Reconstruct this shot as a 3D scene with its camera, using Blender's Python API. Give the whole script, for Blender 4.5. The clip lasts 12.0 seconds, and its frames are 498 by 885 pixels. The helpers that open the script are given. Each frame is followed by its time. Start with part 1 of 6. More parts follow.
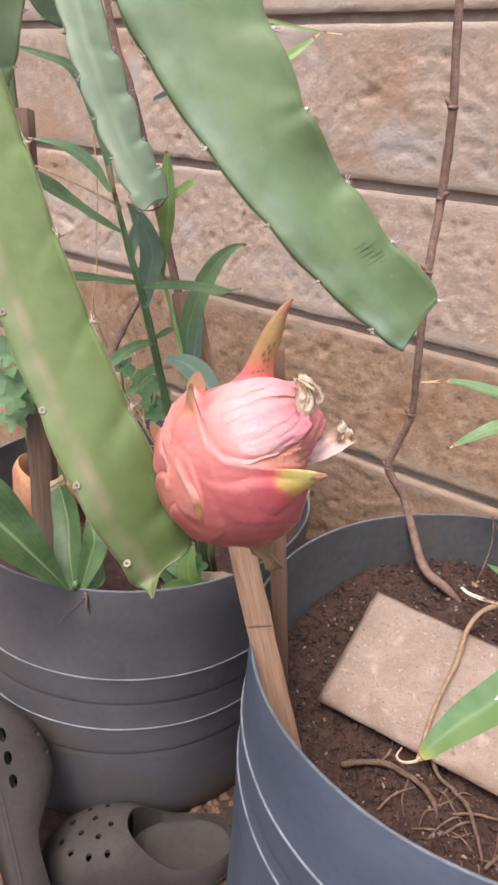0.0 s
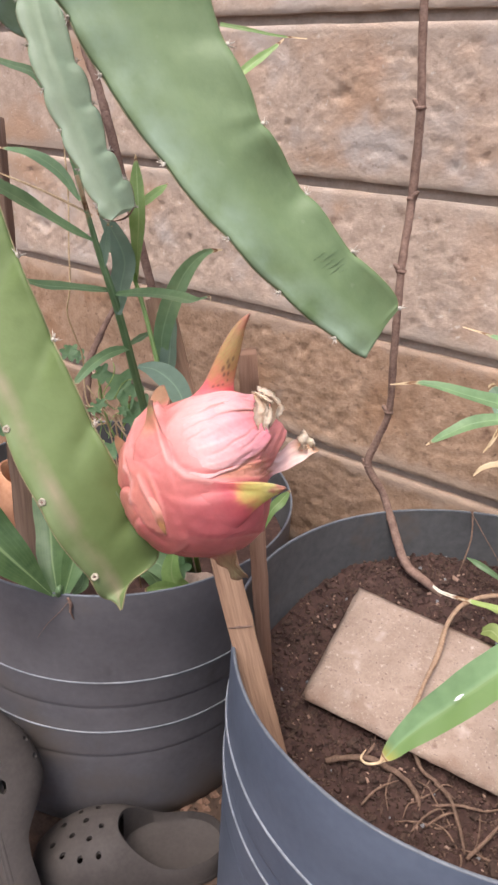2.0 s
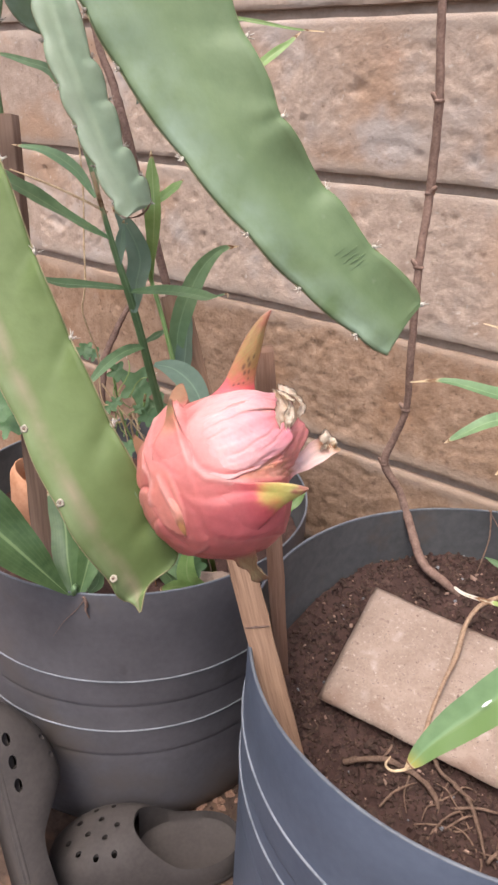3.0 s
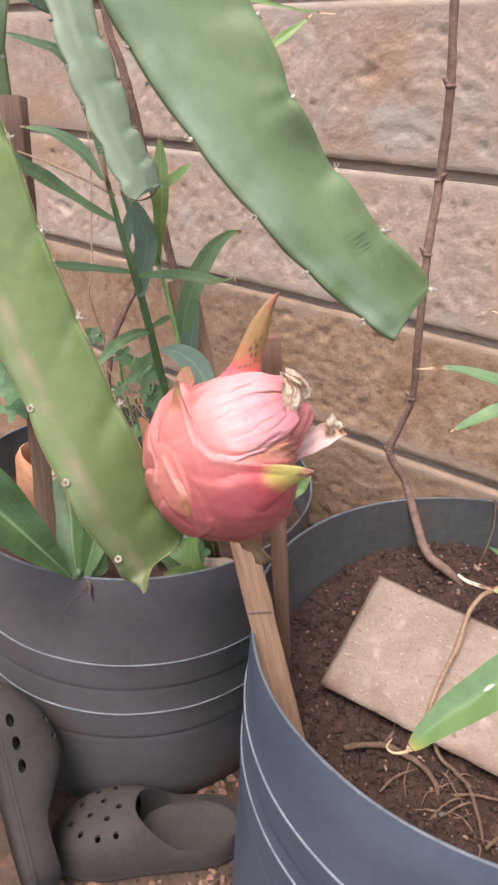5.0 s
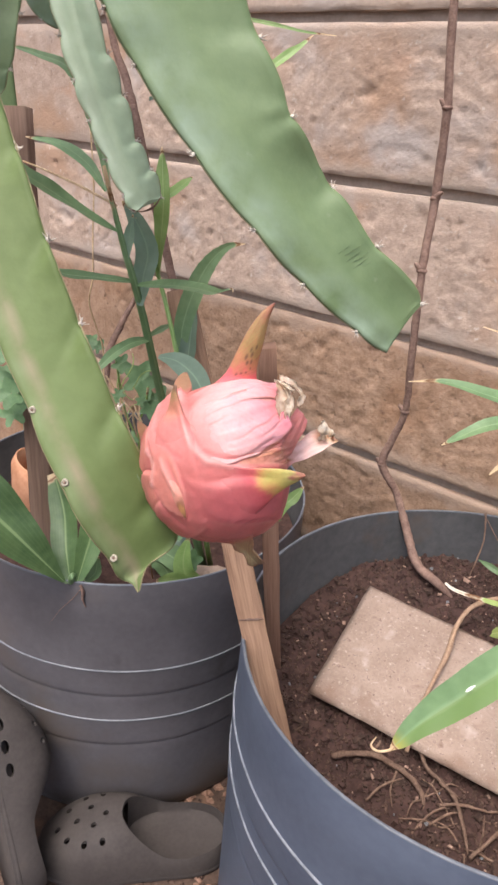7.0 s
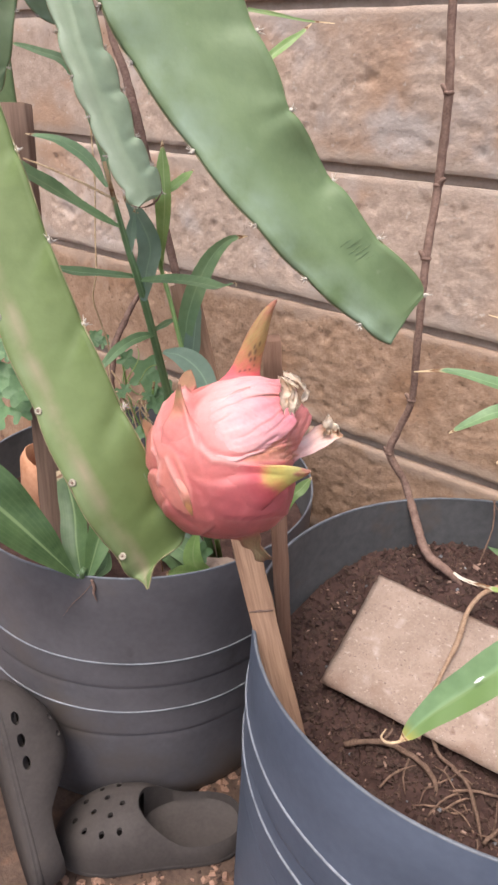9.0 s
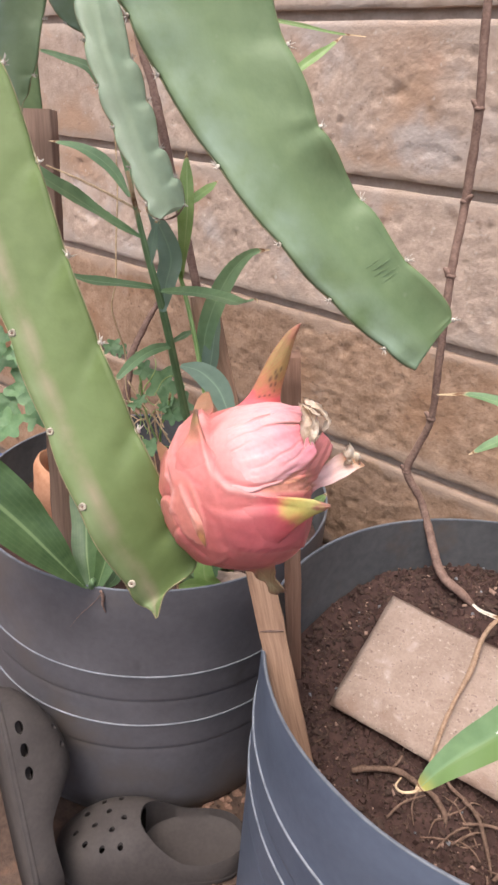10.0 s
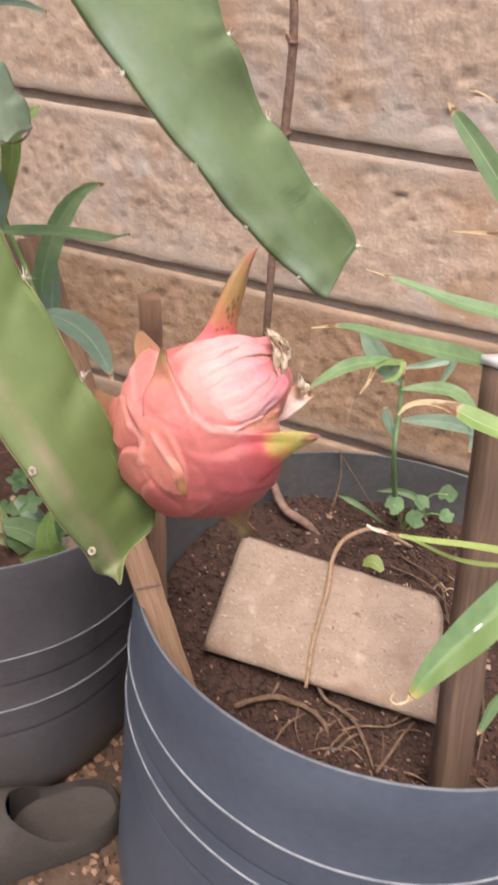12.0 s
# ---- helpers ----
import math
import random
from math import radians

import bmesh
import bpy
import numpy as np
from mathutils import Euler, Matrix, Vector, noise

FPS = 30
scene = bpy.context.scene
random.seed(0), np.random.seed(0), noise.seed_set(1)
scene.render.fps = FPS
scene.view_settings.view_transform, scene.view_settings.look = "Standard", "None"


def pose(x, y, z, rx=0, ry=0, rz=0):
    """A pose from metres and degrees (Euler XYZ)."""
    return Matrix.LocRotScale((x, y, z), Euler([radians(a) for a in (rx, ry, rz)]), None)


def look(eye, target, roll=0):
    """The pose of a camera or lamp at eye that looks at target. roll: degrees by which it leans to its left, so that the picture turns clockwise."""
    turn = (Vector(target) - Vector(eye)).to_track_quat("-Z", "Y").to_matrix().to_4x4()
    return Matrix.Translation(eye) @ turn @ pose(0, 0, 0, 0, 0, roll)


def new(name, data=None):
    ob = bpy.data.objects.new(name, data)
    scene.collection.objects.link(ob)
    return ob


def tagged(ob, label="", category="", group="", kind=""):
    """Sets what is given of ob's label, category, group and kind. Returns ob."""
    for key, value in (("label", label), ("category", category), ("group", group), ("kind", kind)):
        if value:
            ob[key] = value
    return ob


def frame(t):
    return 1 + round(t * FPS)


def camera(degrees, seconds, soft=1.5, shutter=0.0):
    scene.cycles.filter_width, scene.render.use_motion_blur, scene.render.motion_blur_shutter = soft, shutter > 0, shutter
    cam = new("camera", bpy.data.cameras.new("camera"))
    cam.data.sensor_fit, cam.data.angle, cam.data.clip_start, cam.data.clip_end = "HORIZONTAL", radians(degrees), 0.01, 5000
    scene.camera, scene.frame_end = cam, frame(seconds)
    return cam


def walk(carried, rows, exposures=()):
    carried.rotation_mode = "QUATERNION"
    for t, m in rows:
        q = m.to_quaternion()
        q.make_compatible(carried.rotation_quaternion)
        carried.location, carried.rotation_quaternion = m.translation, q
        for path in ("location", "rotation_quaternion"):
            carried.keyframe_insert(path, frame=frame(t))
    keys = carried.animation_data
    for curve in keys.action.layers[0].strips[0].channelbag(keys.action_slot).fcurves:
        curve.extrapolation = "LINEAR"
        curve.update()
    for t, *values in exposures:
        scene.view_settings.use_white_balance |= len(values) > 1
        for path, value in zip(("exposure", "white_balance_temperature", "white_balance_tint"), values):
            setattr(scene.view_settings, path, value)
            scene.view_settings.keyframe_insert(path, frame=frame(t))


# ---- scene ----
cam = camera(39.7, 12.0, soft=2.7, shutter=0.5)
PATH = [
    (0, (0.0415, 0.0346, 0.9596), (-0.7538, 1.1419, 0.3339), 4.56),
    (0.5, (0.0487, 0.0287, 0.9635), (-0.7546, 1.1375, 0.3509), 4.42),
    (1, (0.0531, 0.0323, 0.9636), (-0.7420, 1.1449, 0.3472), 4.15),
    (1.5, (0.0504, 0.0369, 0.9681), (-0.7510, 1.1457, 0.3530), 3.83),
    (2, (0.0522, 0.0401, 0.9700), (-0.7212, 1.1581, 0.3361), 3.54),
    (2.5, (0.0478, 0.0446, 0.9708), (-0.7227, 1.1610, 0.3305), 4.05),
    (3, (0.0457, 0.0427, 0.9680), (-0.7481, 1.1428, 0.3280), 2.99),
    (4.8, (0.0461, 0.0419, 0.9687), (-0.7480, 1.1355, 0.3180), 3.52),
    (5, (0.0462, 0.0416, 0.9653), (-0.7489, 1.1277, 0.3033), 3.52),
    (5.5, (0.0452, 0.0429, 0.9641), (-0.7483, 1.1285, 0.2994), 4.00),
    (6, (0.0487, 0.0421, 0.9664), (-0.7637, 1.1237, 0.3183), 2.89),
    (6.5, (0.0522, 0.0398, 0.9662), (-0.7456, 1.1349, 0.3225), 4.38),
    (7, (0.0529, 0.0332, 0.9669), (-0.7412, 1.1343, 0.3288), 4.86),
    (9, (0.0535, 0.0341, 0.9706), (-0.7469, 1.1174, 0.3105), 3.38),
    (9.5, (0.0498, 0.0412, 0.9705), (-0.7650, 1.1115, 0.3067), 3.81),
    (10, (0.0427, 0.0447, 0.9740), (-0.7860, 1.1127, 0.3240), 4.63),
    (10.5, (0.0425, 0.0385, 0.9715), (-0.7976, 1.1035, 0.3312), 3.87),
    (11, (0.0269, 0.0267, 0.9680), (-0.6431, 1.2064, 0.3280), 7.15),
    (11.5, (-0.0134, 0.0174, 0.9643), (-0.5190, 1.2700, 0.3120), 6.53),
    (12, (-0.0323, 0.0174, 0.9515), (-0.4187, 1.2910, 0.2598), 8.16),
]
EXPOSURES = [(0, 0.93, 6420, 10), (10.6, 0.93, 6420, 10), (11.2, 0.91, 6620, 10), (12, 0.86, 6950, 11)]
walk(cam, [(t, look(eye, target, roll)) for t, eye, target, roll in PATH], EXPOSURES)

# ---- light ----
world = bpy.data.worlds.new("sky")
scene.world = world
world.use_nodes = True
wn = world.node_tree.nodes
sky = wn.new("ShaderNodeTexSky")
sky.sky_type = "NISHITA"
sky.sun_disc = False
sky.sun_elevation, sky.sun_rotation = radians(66), radians(176)
sky.air_density, sky.dust_density, sky.ozone_density = 1.0, 5.0, 1.0
wn["Background"].inputs["Strength"].default_value = 0.15
world.node_tree.links.new(sky.outputs["Color"], wn["Background"].inputs["Color"])
sun = new("sun", bpy.data.lights.new("sun", "SUN"))
sun.data.energy, sun.data.angle, sun.data.color = 1.5, radians(25), (1.0, 0.975, 0.955)
sun.matrix_world = look((0.03, -0.40, 0.90), (0, 0, 0))

# ---- materials ----


def rgba(c):
    return (c[0], c[1], c[2], 1.0)


def mat(name, dark, light, scale=30.0, rough=0.7, bump=0.2, fine=6.0, spot=None, vary=0.12, through_light=0.0, grain=None, spec=0.4, coat=0.0, by="Object"):
    """Two-scale noise material in metres; spot: (colour, scale, share); grain: stretch of the noise along each axis."""
    m = bpy.data.materials.new(name)
    m.use_nodes = True
    n, l = m.node_tree.nodes, m.node_tree.links
    p = n["Principled BSDF"]
    co = n.new("ShaderNodeTexCoord")
    mp = n.new("ShaderNodeMapping")
    mp.inputs["Scale"].default_value = grain or (1, 1, 1)
    l.new(co.outputs[by], mp.inputs["Vector"])
    a = n.new("ShaderNodeTexNoise")
    a.inputs["Scale"].default_value, a.inputs["Detail"].default_value, a.inputs["Roughness"].default_value = scale, 6, 0.6
    b = n.new("ShaderNodeTexNoise")
    b.inputs["Scale"].default_value, b.inputs["Detail"].default_value = scale * fine, 4
    l.new(mp.outputs["Vector"], a.inputs["Vector"])
    l.new(mp.outputs["Vector"], b.inputs["Vector"])
    mixf = n.new("ShaderNodeMath")
    mixf.operation = "MULTIPLY_ADD"
    l.new(b.outputs["Fac"], mixf.inputs[0])
    mixf.inputs[1].default_value = 0.35
    add = n.new("ShaderNodeMath")
    add.operation = "MULTIPLY"
    l.new(a.outputs["Fac"], add.inputs[0])
    add.inputs[1].default_value = 0.75
    l.new(add.outputs[0], mixf.inputs[2])
    ramp = n.new("ShaderNodeValToRGB")
    ramp.color_ramp.elements[0].position, ramp.color_ramp.elements[1].position = 0.36, 0.72
    ramp.color_ramp.elements[0].color, ramp.color_ramp.elements[1].color = rgba(dark), rgba(light)
    l.new(mixf.outputs[0], ramp.inputs["Fac"])
    col = ramp.outputs["Color"]
    for spot in spot if isinstance(spot, list) else [spot] if spot else []:
        c = n.new("ShaderNodeTexNoise")
        c.inputs["Scale"].default_value, c.inputs["Detail"].default_value = spot[1], 5
        l.new(mp.outputs["Vector"], c.inputs["Vector"])
        r2 = n.new("ShaderNodeValToRGB")
        r2.color_ramp.elements[0].position, r2.color_ramp.elements[1].position = 1 - spot[2] - 0.06, 1 - spot[2] + 0.06
        l.new(c.outputs["Fac"], r2.inputs["Fac"])
        mx = n.new("ShaderNodeMix")
        mx.data_type = "RGBA"
        l.new(r2.outputs["Color"], mx.inputs["Factor"])
        l.new(col, mx.inputs["A"])
        mx.inputs["B"].default_value = rgba(spot[0])
        col = mx.outputs["Result"]
    if vary:
        oi = n.new("ShaderNodeObjectInfo")
        mr = n.new("ShaderNodeMapRange")
        mr.inputs["To Min"].default_value, mr.inputs["To Max"].default_value = 1 - vary, 1 + vary
        l.new(oi.outputs["Random"], mr.inputs["Value"])
        hs = n.new("ShaderNodeHueSaturation")
        l.new(mr.outputs["Result"], hs.inputs["Value"])
        l.new(col, hs.inputs["Color"])
        col = hs.outputs["Color"]
    l.new(col, p.inputs["Base Color"])
    p.inputs["Roughness"].default_value = rough
    p.inputs["Specular IOR Level"].default_value = spec
    p.inputs["Coat Weight"].default_value = coat
    if bump:
        bp = n.new("ShaderNodeBump")
        bp.inputs["Strength"].default_value, bp.inputs["Distance"].default_value = bump, 0.1 / scale
        l.new(mixf.outputs[0], bp.inputs["Height"])
        l.new(bp.outputs["Normal"], p.inputs["Normal"])
    if through_light:
        tr = n.new("ShaderNodeBsdfTranslucent")
        l.new(col, tr.inputs["Color"])
        ms = n.new("ShaderNodeMixShader")
        ms.inputs["Fac"].default_value = through_light
        l.new(p.outputs["BSDF"], ms.inputs[1])
        l.new(tr.outputs["BSDF"], ms.inputs[2])
        l.new(ms.outputs["Shader"], n["Material Output"].inputs["Surface"])
    return m


STONE = mat("rough_sandstone", (0.32, 0.235, 0.185), (0.50, 0.38, 0.305), 34, 0.94, 0.9, 6, spot=[((0.38, 0.25, 0.175), 5.0, 0.40), ((0.41, 0.345, 0.31), 8.0, 0.38), ((0.43, 0.27, 0.19), 14, 0.27), ((0.22, 0.15, 0.115), 42, 0.30), ((0.18, 0.125, 0.095), 110, 0.27), ((0.50, 0.42, 0.36), 90, 0.30)], vary=0.10, spec=0.12)
BROWN_STONE = mat("rough_brown_sandstone", (0.23, 0.14, 0.088), (0.42, 0.28, 0.195), 34, 0.94, 0.9, 6, spot=[((0.30, 0.17, 0.10), 5.0, 0.42), ((0.44, 0.34, 0.28), 8.0, 0.30), ((0.17, 0.10, 0.07), 40, 0.32), ((0.20, 0.13, 0.09), 130, 0.33)], vary=0.10, spec=0.12)
MORTAR = mat("grey_mortar", (0.28, 0.22, 0.185), (0.40, 0.325, 0.275), 40, 0.95, 0.5, 6, spec=0.2)


def dressed_margin(m, colour):
    """The paler chiselled band along the bed joints of a block."""
    n, l = m.node_tree.nodes, m.node_tree.links
    p = n["Principled BSDF"]
    src = p.inputs["Base Color"].links[0].from_socket
    co = n.new("ShaderNodeTexCoord")
    xyz = n.new("ShaderNodeSeparateXYZ")
    l.new(co.outputs["UV"], xyz.inputs[0])
    nz = n.new("ShaderNodeTexNoise")
    nz.inputs["Scale"].default_value, nz.inputs["Detail"].default_value, nz.inputs["Roughness"].default_value = 11, 7, 0.65
    l.new(co.outputs["Object"], nz.inputs["Vector"])
    prev = xyz.outputs["X"]
    for op, v in (("SUBTRACT", 0.5), ("ABSOLUTE", 0.0)):
        q = n.new("ShaderNodeMath")
        q.operation = op
        l.new(prev, q.inputs[0])
        q.inputs[1].default_value = v
        prev = q.outputs[0]
    q = n.new("ShaderNodeMath")
    q.operation = "MULTIPLY_ADD"
    l.new(nz.outputs["Fac"], q.inputs[0])
    q.inputs[1].default_value = 0.42
    l.new(prev, q.inputs[2])
    r = n.new("ShaderNodeMapRange")
    r.interpolation_type = "SMOOTHSTEP"
    l.new(q.outputs[0], r.inputs["Value"])
    r.inputs["From Min"].default_value, r.inputs["From Max"].default_value, r.inputs["To Max"].default_value = 0.585, 0.68, 0.6
    mx = n.new("ShaderNodeMix")
    mx.data_type = "RGBA"
    l.new(r.outputs["Result"], mx.inputs["Factor"])
    l.new(src, mx.inputs["A"])
    mx.inputs["B"].default_value = rgba(colour)
    l.new(mx.outputs["Result"], p.inputs["Base Color"])


dressed_margin(STONE, (0.40, 0.32, 0.265))
dressed_margin(BROWN_STONE, (0.38, 0.285, 0.225))
DIRT = mat("packed_earth", (0.052, 0.034, 0.026), (0.110, 0.072, 0.054), 22, 0.95, 0.8, 8, spot=((0.17, 0.095, 0.062), 16, 0.32), spec=0.15)
SOIL = mat("dark_potting_soil", (0.036, 0.020, 0.017), (0.098, 0.055, 0.045), 70, 0.95, 1.0, 5, spot=[((0.15, 0.092, 0.072), 55, 0.30), ((0.02, 0.013, 0.012), 90, 0.30)], spec=0.2)
PLASTIC = mat("blue_grey_plastic", (0.068, 0.083, 0.118), (0.101, 0.119, 0.162), 9, 0.5, 0.06, 12, spot=((0.115, 0.105, 0.10), 6, 0.3), vary=0.05)
DARK_PLASTIC = mat("dark_grey_plastic", (0.076, 0.071, 0.077), (0.113, 0.105, 0.113), 9, 0.5, 0.06, 12, spot=[((0.095, 0.078, 0.068), 5, 0.36), ((0.05, 0.045, 0.042), 13, 0.26)], vary=0.05)
INSIDE = mat("dirty_grey_plastic", (0.05, 0.05, 0.052), (0.085, 0.082, 0.082), 12, 0.7, 0.1, 8, spot=((0.085, 0.062, 0.048), 9, 0.36), vary=0.03, spec=0.3)
SCUFF_HIGHLIGHT = mat("scuffed_highlight_plastic", (0.12, 0.13, 0.15), (0.27, 0.28, 0.31), 50, 0.6, 0.2, vary=0.05)
RIM = mat("sawn_grey_plastic", (0.09, 0.098, 0.115), (0.17, 0.18, 0.20), 60, 0.6, 0.2, vary=0.05)
DIM_SCUFF_HIGHLIGHT = mat("dim_scuffed_highlight_plastic", (0.10, 0.105, 0.115), (0.21, 0.215, 0.235), 40, 0.6, 0.2, vary=0.05)
CACTUS = mat("green_cactus_skin", (0.100, 0.150, 0.062), (0.155, 0.213, 0.096), 11, 0.55, 0.12, 9, spot=[((0.095, 0.138, 0.05), 7, 0.38), ((0.17, 0.215, 0.12), 120, 0.26)], vary=0.0, spec=0.45)
PALE_CACTUS = mat("grey_green_cactus_skin", (0.23, 0.30, 0.19), (0.33, 0.41, 0.27), 11, 0.5, 0.10, 9, vary=0.0, spec=0.4)
YOUNG_CACTUS = mat("yellow_green_cactus_skin", (0.082, 0.116, 0.034), (0.128, 0.170, 0.060), 12, 0.6, 0.12, 9, spot=[((0.145, 0.155, 0.07), 8, 0.36), ((0.09, 0.105, 0.035), 60, 0.26)], vary=0.0, spec=0.25)
WOOD = mat("split_timber", (0.18, 0.10, 0.062), (0.34, 0.21, 0.135), 50, 0.8, 0.5, 4, grain=(0.5, 0.07, 1), spec=0.25, by="UV")
BROWN_WOOD = mat("weathered_brown_timber", (0.105, 0.065, 0.047), (0.205, 0.135, 0.10), 40, 0.85, 0.4, 5, grain=(0.4, 0.06, 1), spec=0.25, by="UV")
CONCRETE = mat("sandy_concrete", (0.25, 0.182, 0.142), (0.365, 0.275, 0.222), 30, 0.95, 0.9, 8, spot=[((0.46, 0.37, 0.31), 210, 0.33), ((0.15, 0.105, 0.085), 240, 0.33), ((0.21, 0.135, 0.10), 12, 0.36), ((0.17, 0.11, 0.085), 60, 0.30), ((0.45, 0.36, 0.31), 26, 0.32)], spec=0.2)
RUBBER = mat("grey_brown_foam", (0.046, 0.038, 0.035), (0.066, 0.055, 0.050), 25, 0.8, 0.15, 8, spot=((0.085, 0.064, 0.052), 12, 0.3), vary=0.03, spec=0.3)


def leaf_mat(name, dark, light, rib, straw=(0.60, 0.45, 0.27), veins=70.0, share=0.3, rough=0.42, half=None):
    """A leaf: parallel veins and a midrib across its width, a withered tip along its length."""
    m = mat(name, dark, light, 26, rough, 0.12, 5, vary=0.2, through_light=share)
    n, l = m.node_tree.nodes, m.node_tree.links
    p = n["Principled BSDF"]
    src = p.inputs["Base Color"].links[0].from_socket
    uv = n.new("ShaderNodeTexCoord")
    xyz = n.new("ShaderNodeSeparateXYZ")
    l.new(uv.outputs["UV"], xyz.inputs[0])

    def calc(op, a, b=None):
        q = n.new("ShaderNodeMath")
        q.operation = op
        for k, v in enumerate((a, b)):
            if v is None:
                continue
            if isinstance(v, (int, float)):
                q.inputs[k].default_value = v
            else:
                l.new(v, q.inputs[k])
        return q.outputs[0]

    def blend(fac, a, colour):
        q = n.new("ShaderNodeMix")
        q.data_type = "RGBA"
        l.new(fac, q.inputs["Factor"])
        l.new(a, q.inputs["A"])
        q.inputs["B"].default_value = rgba(colour)
        return q.outputs["Result"]

    def step(value, lo, hi):
        q = n.new("ShaderNodeMapRange")
        q.interpolation_type = "SMOOTHSTEP"
        l.new(value, q.inputs["Value"])
        q.inputs["From Min"].default_value, q.inputs["From Max"].default_value = lo, hi
        return q.outputs["Result"]

    off = calc("ABSOLUTE", calc("SUBTRACT", xyz.outputs["X"], 0.5))
    vein = calc("MULTIPLY", step(calc("SINE", calc("MULTIPLY", xyz.outputs["X"], veins)), 0.3, 1.0), 0.06)
    col = blend(vein, src, rib)
    if half:
        col = blend(calc("MULTIPLY", calc("SUBTRACT", 1.0, step(xyz.outputs["X"], 0.47, 0.52)), 0.8), col, half)
        col = blend(calc("MULTIPLY", step(xyz.outputs["Y"], 0.70, 0.90), 0.75), col, (0.42, 0.36, 0.06))
    mid = calc("MULTIPLY", calc("SUBTRACT", 1.0, step(off, 0.012, 0.05)), 0.75)
    col = blend(mid, col, rib)
    nz = n.new("ShaderNodeTexNoise")
    nz.inputs["Scale"].default_value = 160
    l.new(uv.outputs["Object"], nz.inputs["Vector"])
    edge = calc("MULTIPLY", calc("SUBTRACT", nz.outputs["Fac"], 0.5), 0.06)
    far = calc("ADD", calc("ADD", xyz.outputs["Y"], edge), calc("MULTIPLY", off, 0.05))
    col = blend(step(far, 0.86, 0.91), col, straw)
    col = blend(calc("MULTIPLY", step(far, 0.88, 0.91), calc("SUBTRACT", 1.0, step(far, 0.92, 0.95))), col, (0.22, 0.11, 0.05))
    l.new(col, p.inputs["Base Color"])
    for q in n:
        if q.bl_idname == "ShaderNodeBsdfTranslucent":
            l.new(col, q.inputs["Color"])
    return m


LEAF = leaf_mat("green_leaf", (0.145, 0.245, 0.11), (0.23, 0.355, 0.175), (0.30, 0.43, 0.23), share=0.38)
BLUE_LEAF = leaf_mat("blue_green_leaf", (0.175, 0.265, 0.19), (0.255, 0.36, 0.265), (0.28, 0.40, 0.27), share=0.38)
DARK_LEAF = leaf_mat("deep_green_leaf", (0.065, 0.125, 0.045), (0.12, 0.20, 0.075), (0.26, 0.36, 0.16), share=0.3)
PALE_LEAF = leaf_mat("pale_green_leaf", (0.21, 0.34, 0.10), (0.32, 0.46, 0.17), (0.40, 0.52, 0.23), share=0.38)
YELLOW_LEAF = leaf_mat("yellowing_leaf", (0.24, 0.33, 0.09), (0.36, 0.44, 0.15), (0.44, 0.50, 0.24), straw=(0.76, 0.68, 0.55), share=0.3)
TWO_TONED_LEAF = leaf_mat("two_toned_leaf", (0.145, 0.245, 0.11), (0.23, 0.355, 0.175), (0.22, 0.34, 0.15), share=0.38, half=(0.175, 0.275, 0.085))
SPOT = mat("white_leaf_spot", (0.55, 0.55, 0.50), (0.80, 0.80, 0.76), 300, 0.5, 0.1, vary=0.0)
ROOT = mat("dry_tan_root", (0.10, 0.06, 0.042), (0.225, 0.145, 0.105), 120, 0.85, 0.4, 4, vary=0.2, spec=0.2)
STRAW = mat("dry_straw", (0.34, 0.22, 0.12), (0.62, 0.47, 0.30), 90, 0.85, 0.3, vary=0.15, spec=0.2)
SPINE = mat("grey_felt_and_spines", (0.24, 0.19, 0.15), (0.66, 0.60, 0.52), 420, 0.9, 0.3, vary=0.1, spec=0.2)
FELT = mat("grey_felt", (0.20, 0.16, 0.11), (0.50, 0.45, 0.36), 900, 0.95, 0.4, vary=0.1, spec=0.1)
MARGIN = mat("corky_wing_margin", (0.15, 0.125, 0.065), (0.30, 0.255, 0.14), 120, 0.7, 0.3, vary=0.1)
CLAY = mat("orange_clay", (0.42, 0.19, 0.10), (0.58, 0.30, 0.18), 25, 0.9, 0.3, 6)
BLUE = mat("blue_plastic", (0.03, 0.06, 0.22), (0.05, 0.09, 0.30), 10, 0.45, 0.05)
WHITE = mat("white_plastic", (0.65, 0.65, 0.66), (0.80, 0.80, 0.80), 20, 0.5, 0.05)
BARK = mat("brown_vine_bark", (0.13, 0.078, 0.061), (0.27, 0.174, 0.137), 90, 0.85, 0.4, 4, spec=0.2)



